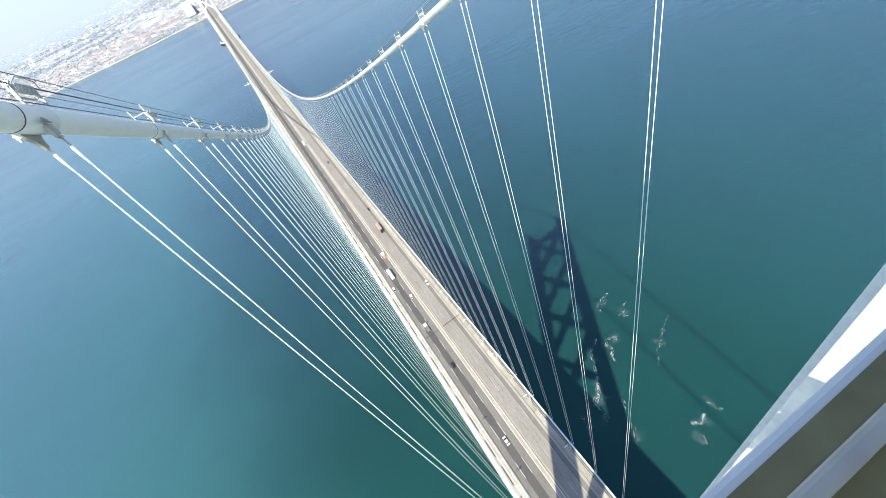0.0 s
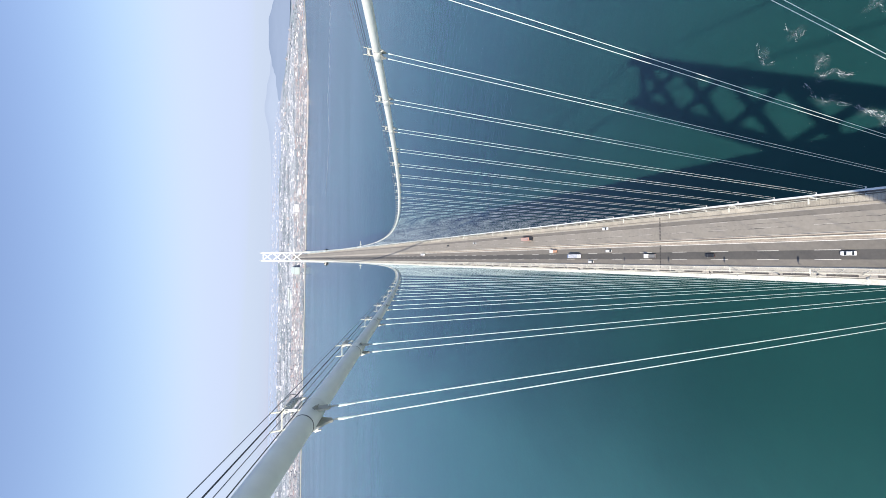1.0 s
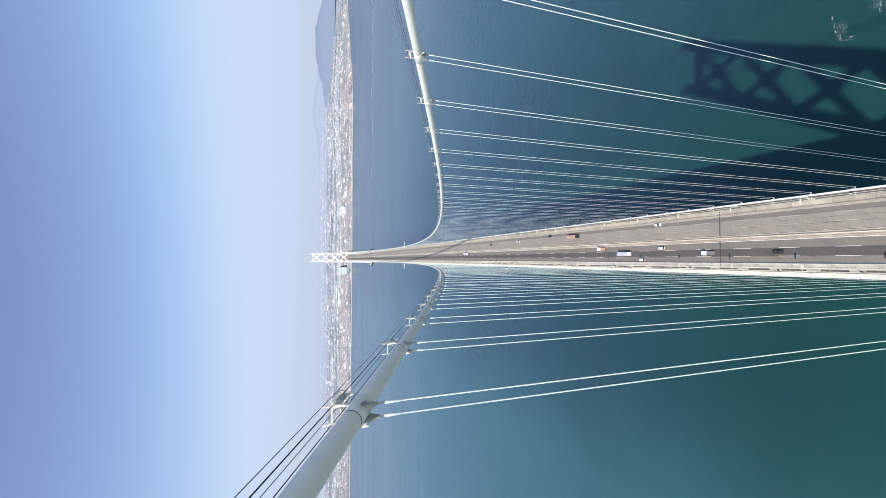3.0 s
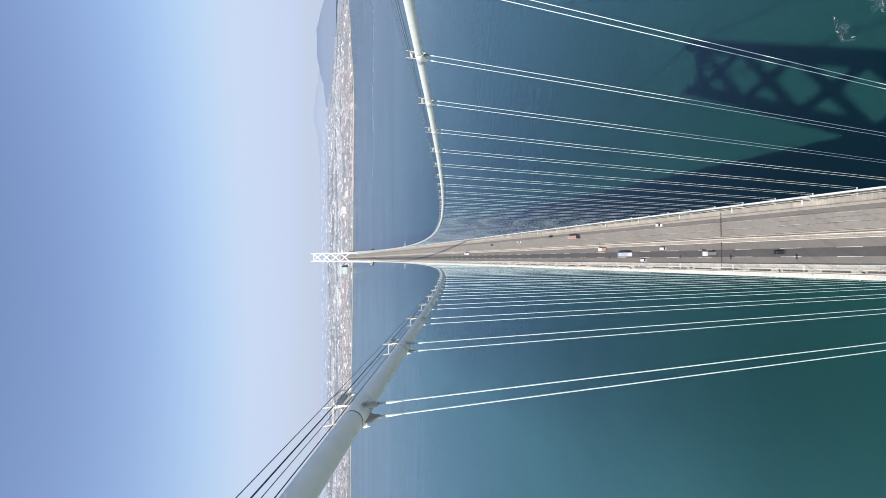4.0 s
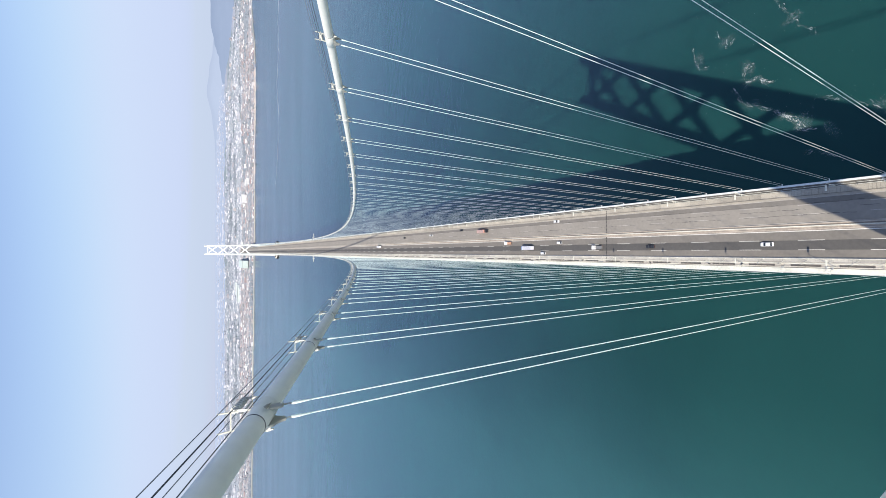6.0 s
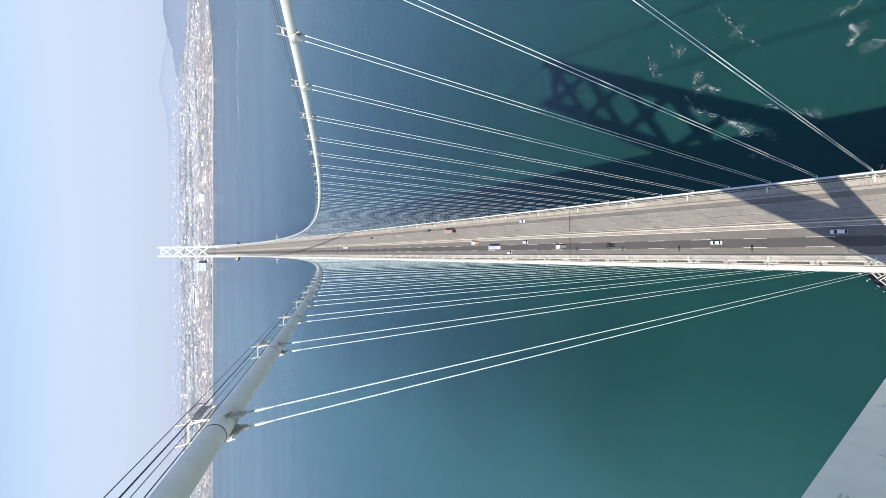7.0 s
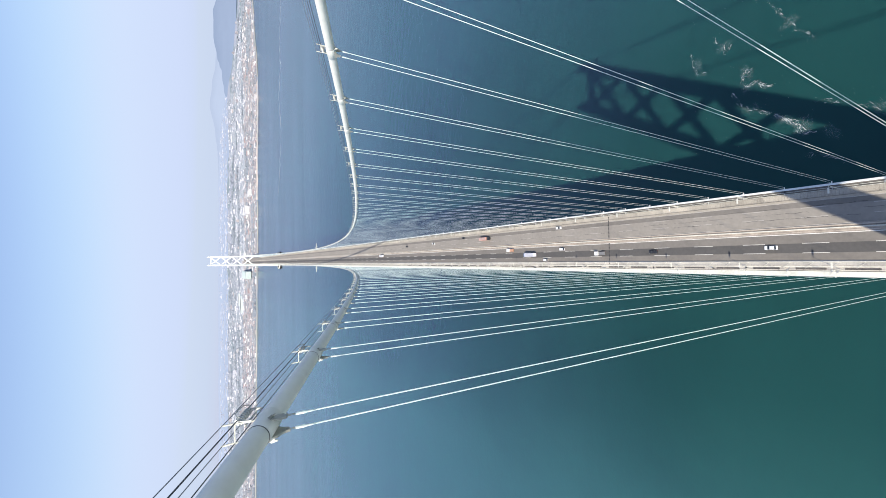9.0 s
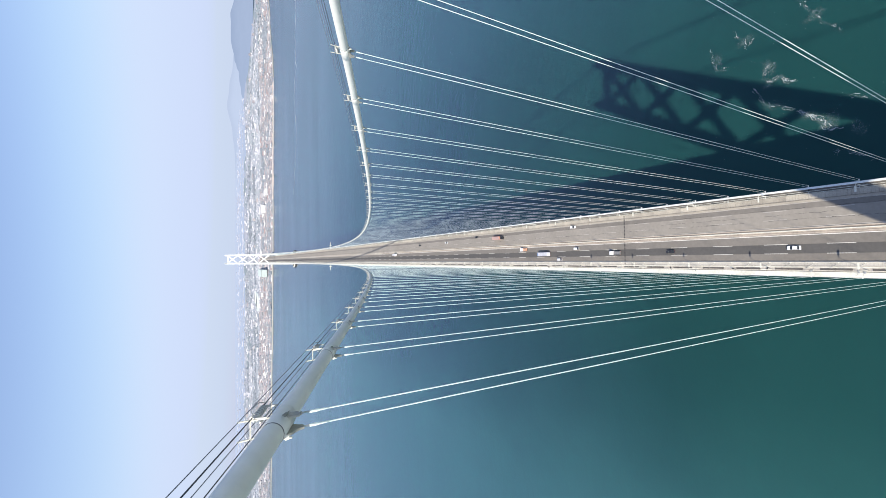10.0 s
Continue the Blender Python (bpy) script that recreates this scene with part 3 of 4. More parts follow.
def hall(x, y, w, l, h, color, label):
    ob = thing("hall", label, "building", at=(x, y, land_z(x, y)))
    b = B()
    box(b, -w / 2, w / 2, -l / 2, l / 2, -5, h)
    paint = material("hall_paint", color, 0.6, vary=0.12, grain=0.1, spot=0.02)
    part("wall", b, paint, ob)
    b = B()
    for k in range(6):
        a0, a1 = -w / 2 + w * k / 6, -w / 2 + w * (k + 1) / 6
        z0, z1 = [h + 0.02 + w * 0.03 * math.sin(math.pi * q / 6) for q in (k, k + 1)]
        v = [b.verts.new(p) for p in ((a0, -l / 2 - 1, z0), (a1, -l / 2 - 1, z1), (a1, l / 2 + 1, z1), (a0, l / 2 + 1, z0))]
        b.faces.new(v)
    part("roof", b, paint, ob)
    return ob


hall(-102, 3400, 55, 340, 34, (0.54, 0.62, 0.58), "long hall with a pale green roof beside the bridge")
hall(400, 3410, 62, 150, 30, (0.68, 0.67, 0.67), "large white hall with a flat roof near the shore")
hall(520, 3290, 48, 120, 20, (0.68, 0.68, 0.67), "large white block with a low curved roof")
hall(-360, 3760, 150, 90, 16, (0.62, 0.68, 0.66), "wide pale hall with a grey-green roof")
hall(-330, 3880, 110, 70, 16, (0.66, 0.69, 0.68), "wide pale hall with a grey roof")

# ---- towers ----
NODES_Z = [286.0, 245.0, 203.5, 161.0, 113.5, 76.0, 30.0]


def leg_x(z):
    return CX + (297 - z) * (23.25 - CX) / 297


def leg_hy(z):
    return 4.65 + (297 - z) * 2.4 / 297


def tower(y0, label, near):
    tw = thing("bridge_tower", label, "bridge tower", "towers of the bridge", at=(0, y0, 9.0))
    for s in (-1, 1):
        b = B()
        rings = []
        for z in (9, 60, 100, 160, 220, 270, 294.5):
            cx, hx, hy = s * leg_x(z), 3.3, leg_hy(z)
            nx_, ny_ = 2.4, 0.87
            pl = [(-hx, -hy + ny_), (-hx + nx_, -hy + ny_), (-hx + nx_, -hy), (hx - nx_, -hy), (hx - nx_, -hy + ny_), (hx, -hy + ny_),
                  (hx, hy - ny_), (hx - nx_, hy - ny_), (hx - nx_, hy), (-hx + nx_, hy), (-hx + nx_, hy - ny_), (-hx, hy - ny_)]
            rings.append([b.verts.new((cx + i, j, z - 9)) for i, j in pl])
        for p, q in zip(rings, rings[1:]):
            for k in range(12):
                b.faces.new((p[k], p[(k + 1) % 12], q[(k + 1) % 12], q[k]))
        b.faces.new(rings[0][::-1]), b.faces.new(rings[-1])
        shaft = part("shaft", b, TOWER_PAINT, tw, "pale grey-green painted steel leg with notched corners")
        if near and s < 0:
            for z, y, tall in ((269.7, 3.5, 0.4), (274.5, 2.95, 0.75), (278.35, 3.3, 0.5)):
                gx = -leg_x(z) + 3.3
                for k in range(4):
                    b = B()
                    beam(b, (gx, y + 0.1 * k - 0.15, z - 9 - tall / 2), (gx, y + 0.1 * k - 0.15, z - 9 + tall / 2), 0.045, 0.03, up=(0, 1, 0))
                    part("louvre", b, VENT, shaft)
                b = B()
                box(b, gx - 0.01, gx + 0.015, y - 0.24, y + 0.3, z - 8.99 + tall / 2, z - 8.97 + tall / 2)
                part("plate_joint", b, VENT, shaft)
        b = B()
        box(b, s * CX - 2.2, s * CX + 2.2, -4.6, 4.6, 285.4, 288.2, 0.15)
        tube(b, [(s * CX, -5 + i, 288.0 + 0.9 - 0.06 * (i - 5) ** 2) for i in range(11)], 1.0, 14)
        part("saddle", b, STEEL, tw)
        # flanges that ring the leg at each block joint
        for z in range(30, 285, 20):
            b = B()
            cx, hx, hy = s * leg_x(z), 3.32, leg_hy(z) + 0.02
            if near and z > 230:
                continue
            box(b, cx - hx, cx + hx, -hy + 0.87, hy - 0.87, z - 9.3, z - 9)
            part("splice_plate", b, TOWER_PAINT, tw)
    for z0, z1 in zip(NODES_Z, NODES_Z[1:]):
        if z0 == 113.5:
            continue
        for s in (-1, 1):
            b = B()
            w = 4.4
            beam(b, (s * (leg_x(z0) - 2.6), 0, z0 - 2.0 - 9), (-s * (leg_x(z1) - 2.6), 0, z1 + 2.0 - 9), 3.4 if s > 0 else 3.36, w)
            part("diagonal_brace", b, TOWER_PAINT, tw)
    for z, h in ((283.8, 4.6), (76, 5.0)):
        b = B()
        box(b, -leg_x(z) + 2.9, leg_x(z) - 2.9, -1.8, 1.8, z - h / 2 - 9, z + h / 2 - 9, 0.05)
        part("cross_strut", b, TOWER_PAINT, tw)
    for z0, z1 in zip(NODES_Z, NODES_Z[1:]):
        if z0 == 113.5:
            continue
        b = B()
        zc = (z0 + z1) / 2 - 9
        tube(b, [(0, -1.72, zc), (0, 1.72, zc)], 5.3, 12)
        part("gusset", b, TOWER_PAINT, tw)
    # walkway on the top strut
    b = B()
    box(b, -leg_x(286) + 3.0, leg_x(286) - 3.0, -1.7, 1.7, 277.1, 277.14)
    part("walkway_coating", b, DECK_COAT, tw, "dark grey-green anti-slip coating")
    for y in (-1.42, 1.42):
        b = B()
        box(b, -leg_x(286) + 3.0, leg_x(286) - 3.0, y - 0.07, y + 0.07, 277.14, 277.30, 0.04)
        part("kerb_angle", b, KERB, tw)
    if near:
        # unseen viewing platform, assumed on posts above the strut; keeps it in shade
        b = B()
        box(b, -13.5, 13.5, -2.9, 0.85, 279.45, 279.6)
        part("viewing_platform", b, GREY, tw, "unseen steel plate viewing platform assumed on the tower top")
        for x in (-12, -6, 0, 6, 12):
            for y in (-1.2, 0.5):
                b = B()
                beam(b, (x, y, 277.14), (x, y, 279.45), 0.16)
                part("platform_post", b, TOWER_PAINT, tw)
    return tw


def pier(y0):
    pr = thing("tower_pier", "round pale concrete tower foundation with railing frames on its rim", "bridge pier", "piers of the bridge", at=(0, y0, 0))
    b = B()
    tube(b, [(0, 0, -30), (0, 0, 7.2), (0, 0, 8.0)], [39.5, 39.5, 38.9], 72)
    part("caisson", b, PIER, pr)
    b = B()
    tube(b, [(0, 0, 7.9), (0, 0, 8.06), (0, 0, 8.06)], [39.2, 39.2, 35.6], 72)
    part("rim_apron", b, ASPHALT_NEW, pr, "dark rim of the foundation")
    fb = B()
    for x in (-1.5, 1.35):
        box(fb, x, x + 0.35, -1.9, 1.9, 0.1, 0.55)
    for y in (-1.8, -0.15, 1.5):
        box(fb, -1.15, 1.35, y, y + 0.35, 0.1, 0.5)
    frame_mesh = mesh_of("rim_frame", fb, CREAM)
    fb = B()
    bmesh.ops.create_icosphere(fb, subdivisions=1, radius=1.6)
    for q in fb.verts:
        q.co *= 1 + 0.35 * noise.noise(q.co * 1.7)
    rock_mesh = mesh_of("fender_block", fb, RUBBER)
    for k in range(60):
        a = 2 * math.pi * k / 60
        if k % 5 != 4:
            f = part("rim_frame", frame_mesh, None, pr)
            f.location, f.rotation_euler = (37.4 * math.cos(a), 37.4 * math.sin(a), 8.0), (0, 0, a + math.pi / 2)
        f = part("fender_block", rock_mesh, None, pr)
        f.location, f.rotation_euler = (40.6 * math.cos(a), 40.6 * math.sin(a), 1.2), (a, 0.6 * k, a * 3)
        f = part("fender_block", rock_mesh, None, pr)
        f.location, f.rotation_euler = (40.2 * math.cos(a + 0.05), 40.2 * math.sin(a + 0.05), 3.4), (a * 2, 0.9 * k, a)
    return pr


tower(0.0, "tall pale grey-green steel bridge tower with crossed braces", True)
tower(SPAN, "distant pale steel bridge tower with crossed braces", False)
pier(0.0), pier(SPAN)

# ---- deck ----
road = tagged(part("road", strip(-12.2, 12.3, -0.04, 0.8), ASPHALT_MID), "six-lane asphalt bridge roadway with a central reserve", "road", kind="structure")
for name, x0, x1, mat in (("lane_surface", -5.05, -1.25, ASPHALT_MID), ("lane_surface", -8.85, -5.05, ASPHALT_NEW), ("lane_surface", -12.1, -8.85, ASPHALT_MID),
                          ("lane_surface", 1.75, 5.1, ASPHALT_OLD), ("lane_surface", 5.1, 9.2, ASPHALT_OLD), ("lane_surface", 9.2, 11.55, ASPHALT_MID), ("shoulder", 11.55, 12.3, SHOULDER)):
    part(name, strip(x0, x1, 0.0, 0.038), mat, road)
for x, w in ((-1.36, 0.28), (-11.95, 0.2), (1.95, 0.2), (11.45, 0.15)):
    part("edge_line", strip(x - w / 2, x + w / 2, 0.012, 0.01), LINE if x < 0 else LINE_WORN, road)
part("median_kerb", strip(-1.05, 1.75, 0.16, 0.19), MEDIAN, road, "pale concrete central reserve")
for x, w in ((0.98, 0.2), (-0.3, 0.1)):
    part("median_slot", strip(x - w / 2, x + w / 2, 0.175, 0.01), TRAY, road)
for x, w, m_ in ((0.42, 0.36, CREAM), (1.5, 0.18, RAIL)):
    part("guard_rail", strip(x - w / 2, x + w / 2, 0.6, 0.3), m_, road, "cream steel guard rail")
b = B()
box(b, -0.08, 0.08, -4.0, 4.0, 0.0, 0.012)
dash = mesh_of("lane_dash", b, LINE)
worn_dash = dash.copy()
worn_dash.materials[0] = LINE_WORN
far_dash = B()
for x in (-5.05, -8.85, 5.25, 8.9):
    for k in range(97):
        y = 36.9 + 20.0 * (k - 3)
        if k < 70:
            f = part("lane_dash", dash if x < 0 else worn_dash, None, road)
            f.location = (x, y, road_z(y) + 0.004)
        else:
            z = road_z(y) + 0.004
            box(far_dash, x - 0.08, x + 0.08, y - 4, y + 4, z, z + 0.012)
part("lane_dash", far_dash, LINE, road)["kind"] = "stuff"

# expansion joint and bitumen seams
b = B()
for x in [-13.2 + 0.8 * i for i in range(35)]:
    box(b, x - 0.27, x + 0.27, 147.45, 148.1, road_z(147.8) - 0.02, road_z(147.8) + (0.02 if -12 < x < 11.4 else 0.07))
part("expansion_joint", b, SEAM, road, "dark steel comb joint across the road")
rs = random.Random(3)
for x, runs in ((5.0, 30), (9.45, 34), (7.2, 7)):
    for i in range(runs):
        y = 25 + i * 15 + rs.uniform(-5, 5)
        n_ = int(rs.uniform(3, 12))
        b = B()
        px_, py_ = x + rs.uniform(-0.15, 0.15), y
        for k in range(n_):
            qx, qy = x + rs.uniform(-0.2, 0.2), py_ + rs.uniform(0.8, 1.9)
            z = road_z(py_) + 0.008
            beam(b, (px_, py_, z), (qx, qy, road_z(qy) + 0.008), rs.uniform(0.04, 0.13), 0.012)
            px_, py_ = qx, qy + (0 if rs.random() < 0.7 else rs.uniform(0.3, 1.0))
        part("bitumen_seam", b, SEAM, road)

# edges: gratings, service ways, rails and chords
bl, br = B(), B()
for b, s in ((bl, -1), (br, 1)):
    for k in range(14):
        y = -PITCH / 2 + (k + 0.5) * PITCH / 14
        box(b, -0.85, 0.85, y - 0.485, y + 0.485, -0.12, 0.05)
grate = {-1: mesh_of("grating_panel", bl, GRATING_GREY), 1: mesh_of("grating_panel", br, GRATING)}
b = B()
box(b, -0.33, 0.33, -PITCH * 0.33, PITCH * 0.31, -0.05, 0.22, 0.03)
for k in range(5):
    box(b, -0.42, 0.42, -PITCH * 0.3 + k * 2.1, -PITCH * 0.3 + k * 2.1 + 0.12, -0.05, 0.26)
tray = mesh_of("cable_tray", b, TRAY)
b = B()
for x, r in ((-0.3, 0.1), (-0.02, 0.14), (0.3, 0.08)):
    tube(b, [(x, -PITCH * 0.5, 0.0), (x + 0.05, -PITCH * 0.2, 0.04), (x - 0.04, PITCH * 0.2, 0.0), (x, PITCH * 0.5, 0.0)], r, 6)
pipes = mesh_of("pipe_run", b, UNDER)
b = B()
box(b, -0.25, 0.25, -0.4, 0.4, 0.0, 0.45, 0.04)
box(b, -0.12, 0.12, -0.7, -0.4, 0.0, 0.3, 0.02)
tube(b, [(0.1, 0.4, 0.25), (0.2, 0.8, 0.3), (0.0, 1.4, 0.1)], 0.06, 6)
junction = [mesh_of("junction_box", b, RAIL)]
for m_ in (GREY, DARK):
    junction.append(junction[0].copy())
    junction[-1].materials[0] = m_
b = B()
beam(b, (-0.9, -0.9, 0.15), (1.3, 1.3, 0.75), 0.06, 0.1)
box(b, -1.35, -1.05, -1.1, -0.7, 0.0, 0.3)
rail_post = mesh_of("diagonal_stay", b, CREAM)
b = B()
box(b, -17.2, 17.2, -0.35, 0.35, -2.6, -0.9)
for x in (-14.9, 14.9):
    box(b, x - 1.2, x + 1.2, -0.2, 0.2, -0.9, -0.12)
floor_beam = mesh_of("floor_beam", b, STEEL)

truss = thing("stiffening_truss", "cream painted steel truss girder carrying the road deck", "bridge girder", at=(0, 0, ROAD_END))
truss.matrix_world = Matrix.Translation((0, 0, 0))
for s in (-1, 1):
    def side(x0, x1, *a, **k):
        return strip(min(s * x0, s * x1), max(s * x0, s * x1), *a, **k)
    if s < 0:
        part("top_chord", side(16.05, 18.0, 0.22, 1.0), CREAM, truss, "broad cream painted outer chord")
        part("service_beam", side(14.1, 14.4, 0.08, 0.3), CREAM, truss)
        part("tray_floor", side(13.75, 14.1, -0.1, 0.05), RAIL, truss)
        part("tray_floor", side(14.4, 16.05, -0.1, 0.05), RAIL, truss)
        part("chord_gap", side(15.86, 16.03, -0.04, 0.05), UNDER, truss)
        part("grating_support", side(11.95, 13.7, -0.13, 0.1), UNDER, truss)
    else:
        part("top_chord", side(16.6, 17.3, 0.3, 1.0), EDGE, truss, "pale painted outer chord")
        part("pipe_floor", side(14.9, 16.6, -0.35, 0.05), UNDER, truss)
        part("inner_beam", side(14.96, 15.1, 0.12, 0.4), CREAM, truss)
        part("grating_support", side(12.55, 14.95, -0.13, 0.1), UNDER, truss)
    part("bottom_chord", side(16.45, 17.15, -12.9, 1.0), STEEL, truss)
    part("handrail", side(15.62, 15.68, 1.15, 0.06), CREAM, truss)
    part("handrail", side(15.62, 15.68, 0.65, 0.05), CREAM, truss)
    part("parapet_rail", side(12.22, 12.36, 1.05, 0.2) if s < 0 else side(12.36, 12.41, 1.0, 0.06), CREAM if s < 0 else GRATING, truss)
    part("parapet_rail", side(12.25, 12.36, 0.6, 0.16) if s < 0 else side(12.36, 12.41, 0.6, 0.06), RAIL if s < 0 else GRATING, truss)
    part("kerb", side(12.1, 12.5, 0.25, 0.5) if s < 0 else side(12.31, 12.5, 0.1, 0.4), CONCRETE if s < 0 else SHOULDER, truss)
    part("outer_pipe", side(18.03, 18.16, -0.2, 0.22) if s < 0 else side(17.33, 17.44, -0.2, 0.22), GREY, truss)
    b = B()
    beam(b, (0, -PITCH / 2, -13.4), (0, 0, -0.6), 0.55, 0.6)
    beam(b, (0, PITCH / 2, -13.4), (0, 0, -0.6), 0.5, 0.6)
    beam(b, (0, PITCH / 2, -13.4), (0, PITCH / 2, -0.6), 0.4, 0.45)
    web = mesh_of("truss_web", b, STEEL)
    for i in range(-6, 138):
        y = H0 + PITCH * i
        if not 0 < y < SPAN and i > 0:
            continue
        z = road_z(y)
        items = (("cable_tray", tray, 15.08, 0), ("grating_panel", grate[s], 12.8, 0)) if s < 0 else (("pipe_run", pipes, 15.75, -0.2), ("grating_panel", grate[s], 13.75, 0))
        for nm, me, x, dz in (("truss_web", web, 16.8, 0), *items):
            f = part(nm, me, None, truss)
            f.location = (s * x, y + (PITCH / 2 if nm == "cable_tray" else 0), z + dz)
            if nm == "grating_panel" and s > 0:
                f.scale.x = 1.28
        if i < 45:
            for k in range(2):
                f = part("junction_box", junction[rs.randint(0, 2)], None, truss)
                f.location = (s * (rs.uniform(14.6, 16.2) if s < 0 else rs.uniform(15.3, 16.4)), y + rs.uniform(-1.4, 1.4), z + (0.0 if s < 0 else -0.2))
                f.rotation_euler.z = rs.uniform(0, 6.28)
        for k in range(2 if s < 0 else 0):
            f = part("diagonal_stay", rail_post, None, truss)
            f.location, f.scale.x = (s * 13.7, y + 7.1 * k, road_z(y + 7.1 * k) + 0.05), s
        if s > 0:
            f = part("floor_beam", floor_beam, None, truss)
            f.location = (0, y, z)

# ---- main cables, clamps and hangers ----
for s in (-1, 1):
    mc = thing("main_cable", "thick grey-green painted suspension cable with hand ropes", "bridge cable", "main cables", at=(s * CX, 0, Z_TOP))
    ys = [-SIDE + 60 * i for i in range(16)] + [y * 7.1 for y in range(0, int(SPAN / 7.1) + 1)] + [SPAN]
    b = B()
    tube(b, [(0, y, cable_z(y) - Z_TOP) for y in ys], 0.56, 20)
    part("cable", b, CABLE_PAINT, mc)
    for dx, dz, r in ((-0.48, 1.84, 0.024), (0.48, 1.84, 0.024), (-0.48, 1.31, 0.028), (0.48, 1.31, 0.034)):
        b = B()
        hy = [4.0] + [H0 + PITCH * i for i in range(138)] + [SPAN - 4]
        tube(b, [(dx, y, cable_z(y) - Z_TOP + dz) for y in hy], r, 5)
        part("hand_rope", b, WIRE if dz < 1.5 else ZINC, mc, "dark steel hand rope" if dz < 1.5 else "dull galvanised hand rope")

b = B()
tube(b, [(0, -1.15, 0), (0, -1.13, 0), (0, 1.13, 0), (0, 1.15, 0)], [0.57, 0.588, 0.588, 0.57], 32)
band = mesh_of("band", b, CABLE_PAINT)
b = B()
tube(b, [(0, -1.21, 0), (0, -1.16, 0)], 0.574, 32)
seal = mesh_of("seal_ring", b, DARK)
b = B()
box(b, 0.0, 0.03, -0.92, 0.95, -0.09, 0.09)
bolt_plate = mesh_of("bolt_plate", b, LUG)
b = B()
tube(b, [(0.03, 0, 0), (0.06, 0, 0)], 0.055, 6)
tube(b, [(0.06, 0, 0), (0.11, 0, 0)], 0.03, 6)
bolt = mesh_of("bolt", b, LUG)
# hanging plate: a long root in the band, hollowed flanks and a narrow eye at its foot
b = B()
prof = [(-0.95, 0.15), (0.95, -0.35), (0.66, -0.66), (0.42, -0.82), (0.27, -0.98), (0.18, -1.2), (-0.18, -1.2), (-0.23, -0.98), (-0.36, -0.76), (-0.62, -0.5)]
lo = [b.verts.new((-0.06, p, q)) for p, q in prof]
hi = [b.verts.new((0.06, p, q)) for p, q in prof]
b.faces.new(lo[::-1]), b.faces.new(hi)
for i in range(len(prof)):
    b.faces.new((lo[i], lo[(i + 1) % len(prof)], hi[(i + 1) % len(prof)], hi[i]))
lug = mesh_of("lug_plate", b, LUG)
b = B()
box(b, -0.06, 0.06, -0.3, 0.26, -0.98, -0.2, 0.03)
inner_lug = mesh_of("lug_plate", b, LUG)
b = B()
box(b, -0.3, -0.08, -1.15, -1.11, -0.78, -0.42, 0.01)
box(b, -0.24, -0.18, -1.2, -1.06, -0.92, -0.76, 0.01)
box(b, -0.34, -0.04, -1.14, -1.12, -0.66, -0.6)
foot = mesh_of("end_flange", b, CREAM)
b = B()
beam(b, (0.42, 0, 0.4), (0.48, 0, 1.9), 0.07)
post = mesh_of("rope_post", b, CREAM)
b = B()
beam(b, (-0.52, 0, 1.31), (0.52, 0, 1.31), 0.06)
bar = mesh_of("post_bar", b, CREAM)
b = B()
ribs = [(-0.72, 0.06)] + [(-0.7 + 0.06 * k, (0.21, 0.21, 0.11, 0.11)[k % 4]) for k in range(24)] + [(0.72, 0.06)]
tube(b, [(0, y, 0.25) for y, r in ribs], [r for y, r in ribs], 8)
lamp_box = mesh_of("cable_light", b, LIGHT_CASE)
for p in lamp_box.polygons:
    p.use_smooth = False
b = B()
for y in (-0.85, 0.85):
    box(b, 0.06, 0.18, y - 0.03, y + 0.03, -0.3, 0.3, 0.01)
box(b, -0.12, -0.04, -0.9, 0.9, -0.02, 0.04)
tube(b, [(0.3, -0.95, 0.3), (0.42, -0.6, 0.55), (0.4, 0.0, 0.62), (0.42, 0.6, 0.52), (0.3, 0.95, 0.3)], 0.022, 6)
bracket = mesh_of("light_bracket", b, LIGHT_CASE)
b = B()
for y in (-0.07, 0.07):
    tube(b, [(0, y * 0.4, 0.0), (0, y, -0.2), (0, y, -0.5)], 0.022, 6)
tube(b, [(-0.1, 0, -0.06), (0.1, 0, -0.06)], 0.05, 8)
clevis = mesh_of("clevis", b, LUG)
b = B()
tube(b, [(0, 0, -0.48), (0, 0, -0.54), (0, 0, -0.95), (0, 0, -1.0), (0, 0, -1.3), (0, 0, -1.5)], [0.06, 0.08, 0.078, 0.062, 0.052, 0.04], 12)
socket = mesh_of("socket", b, ROPE)
b = B()
tube(b, [(0, 0, 0), (0, 0, -1)], 0.041, 8)
rope = mesh_of("rope", b, ROPE)
b = B()
box(b, -0.6, 0.42, -0.09, 0.09, -0.6, 0.0, 0.02)
anchor = mesh_of("anchor_bracket", b, EDGE)
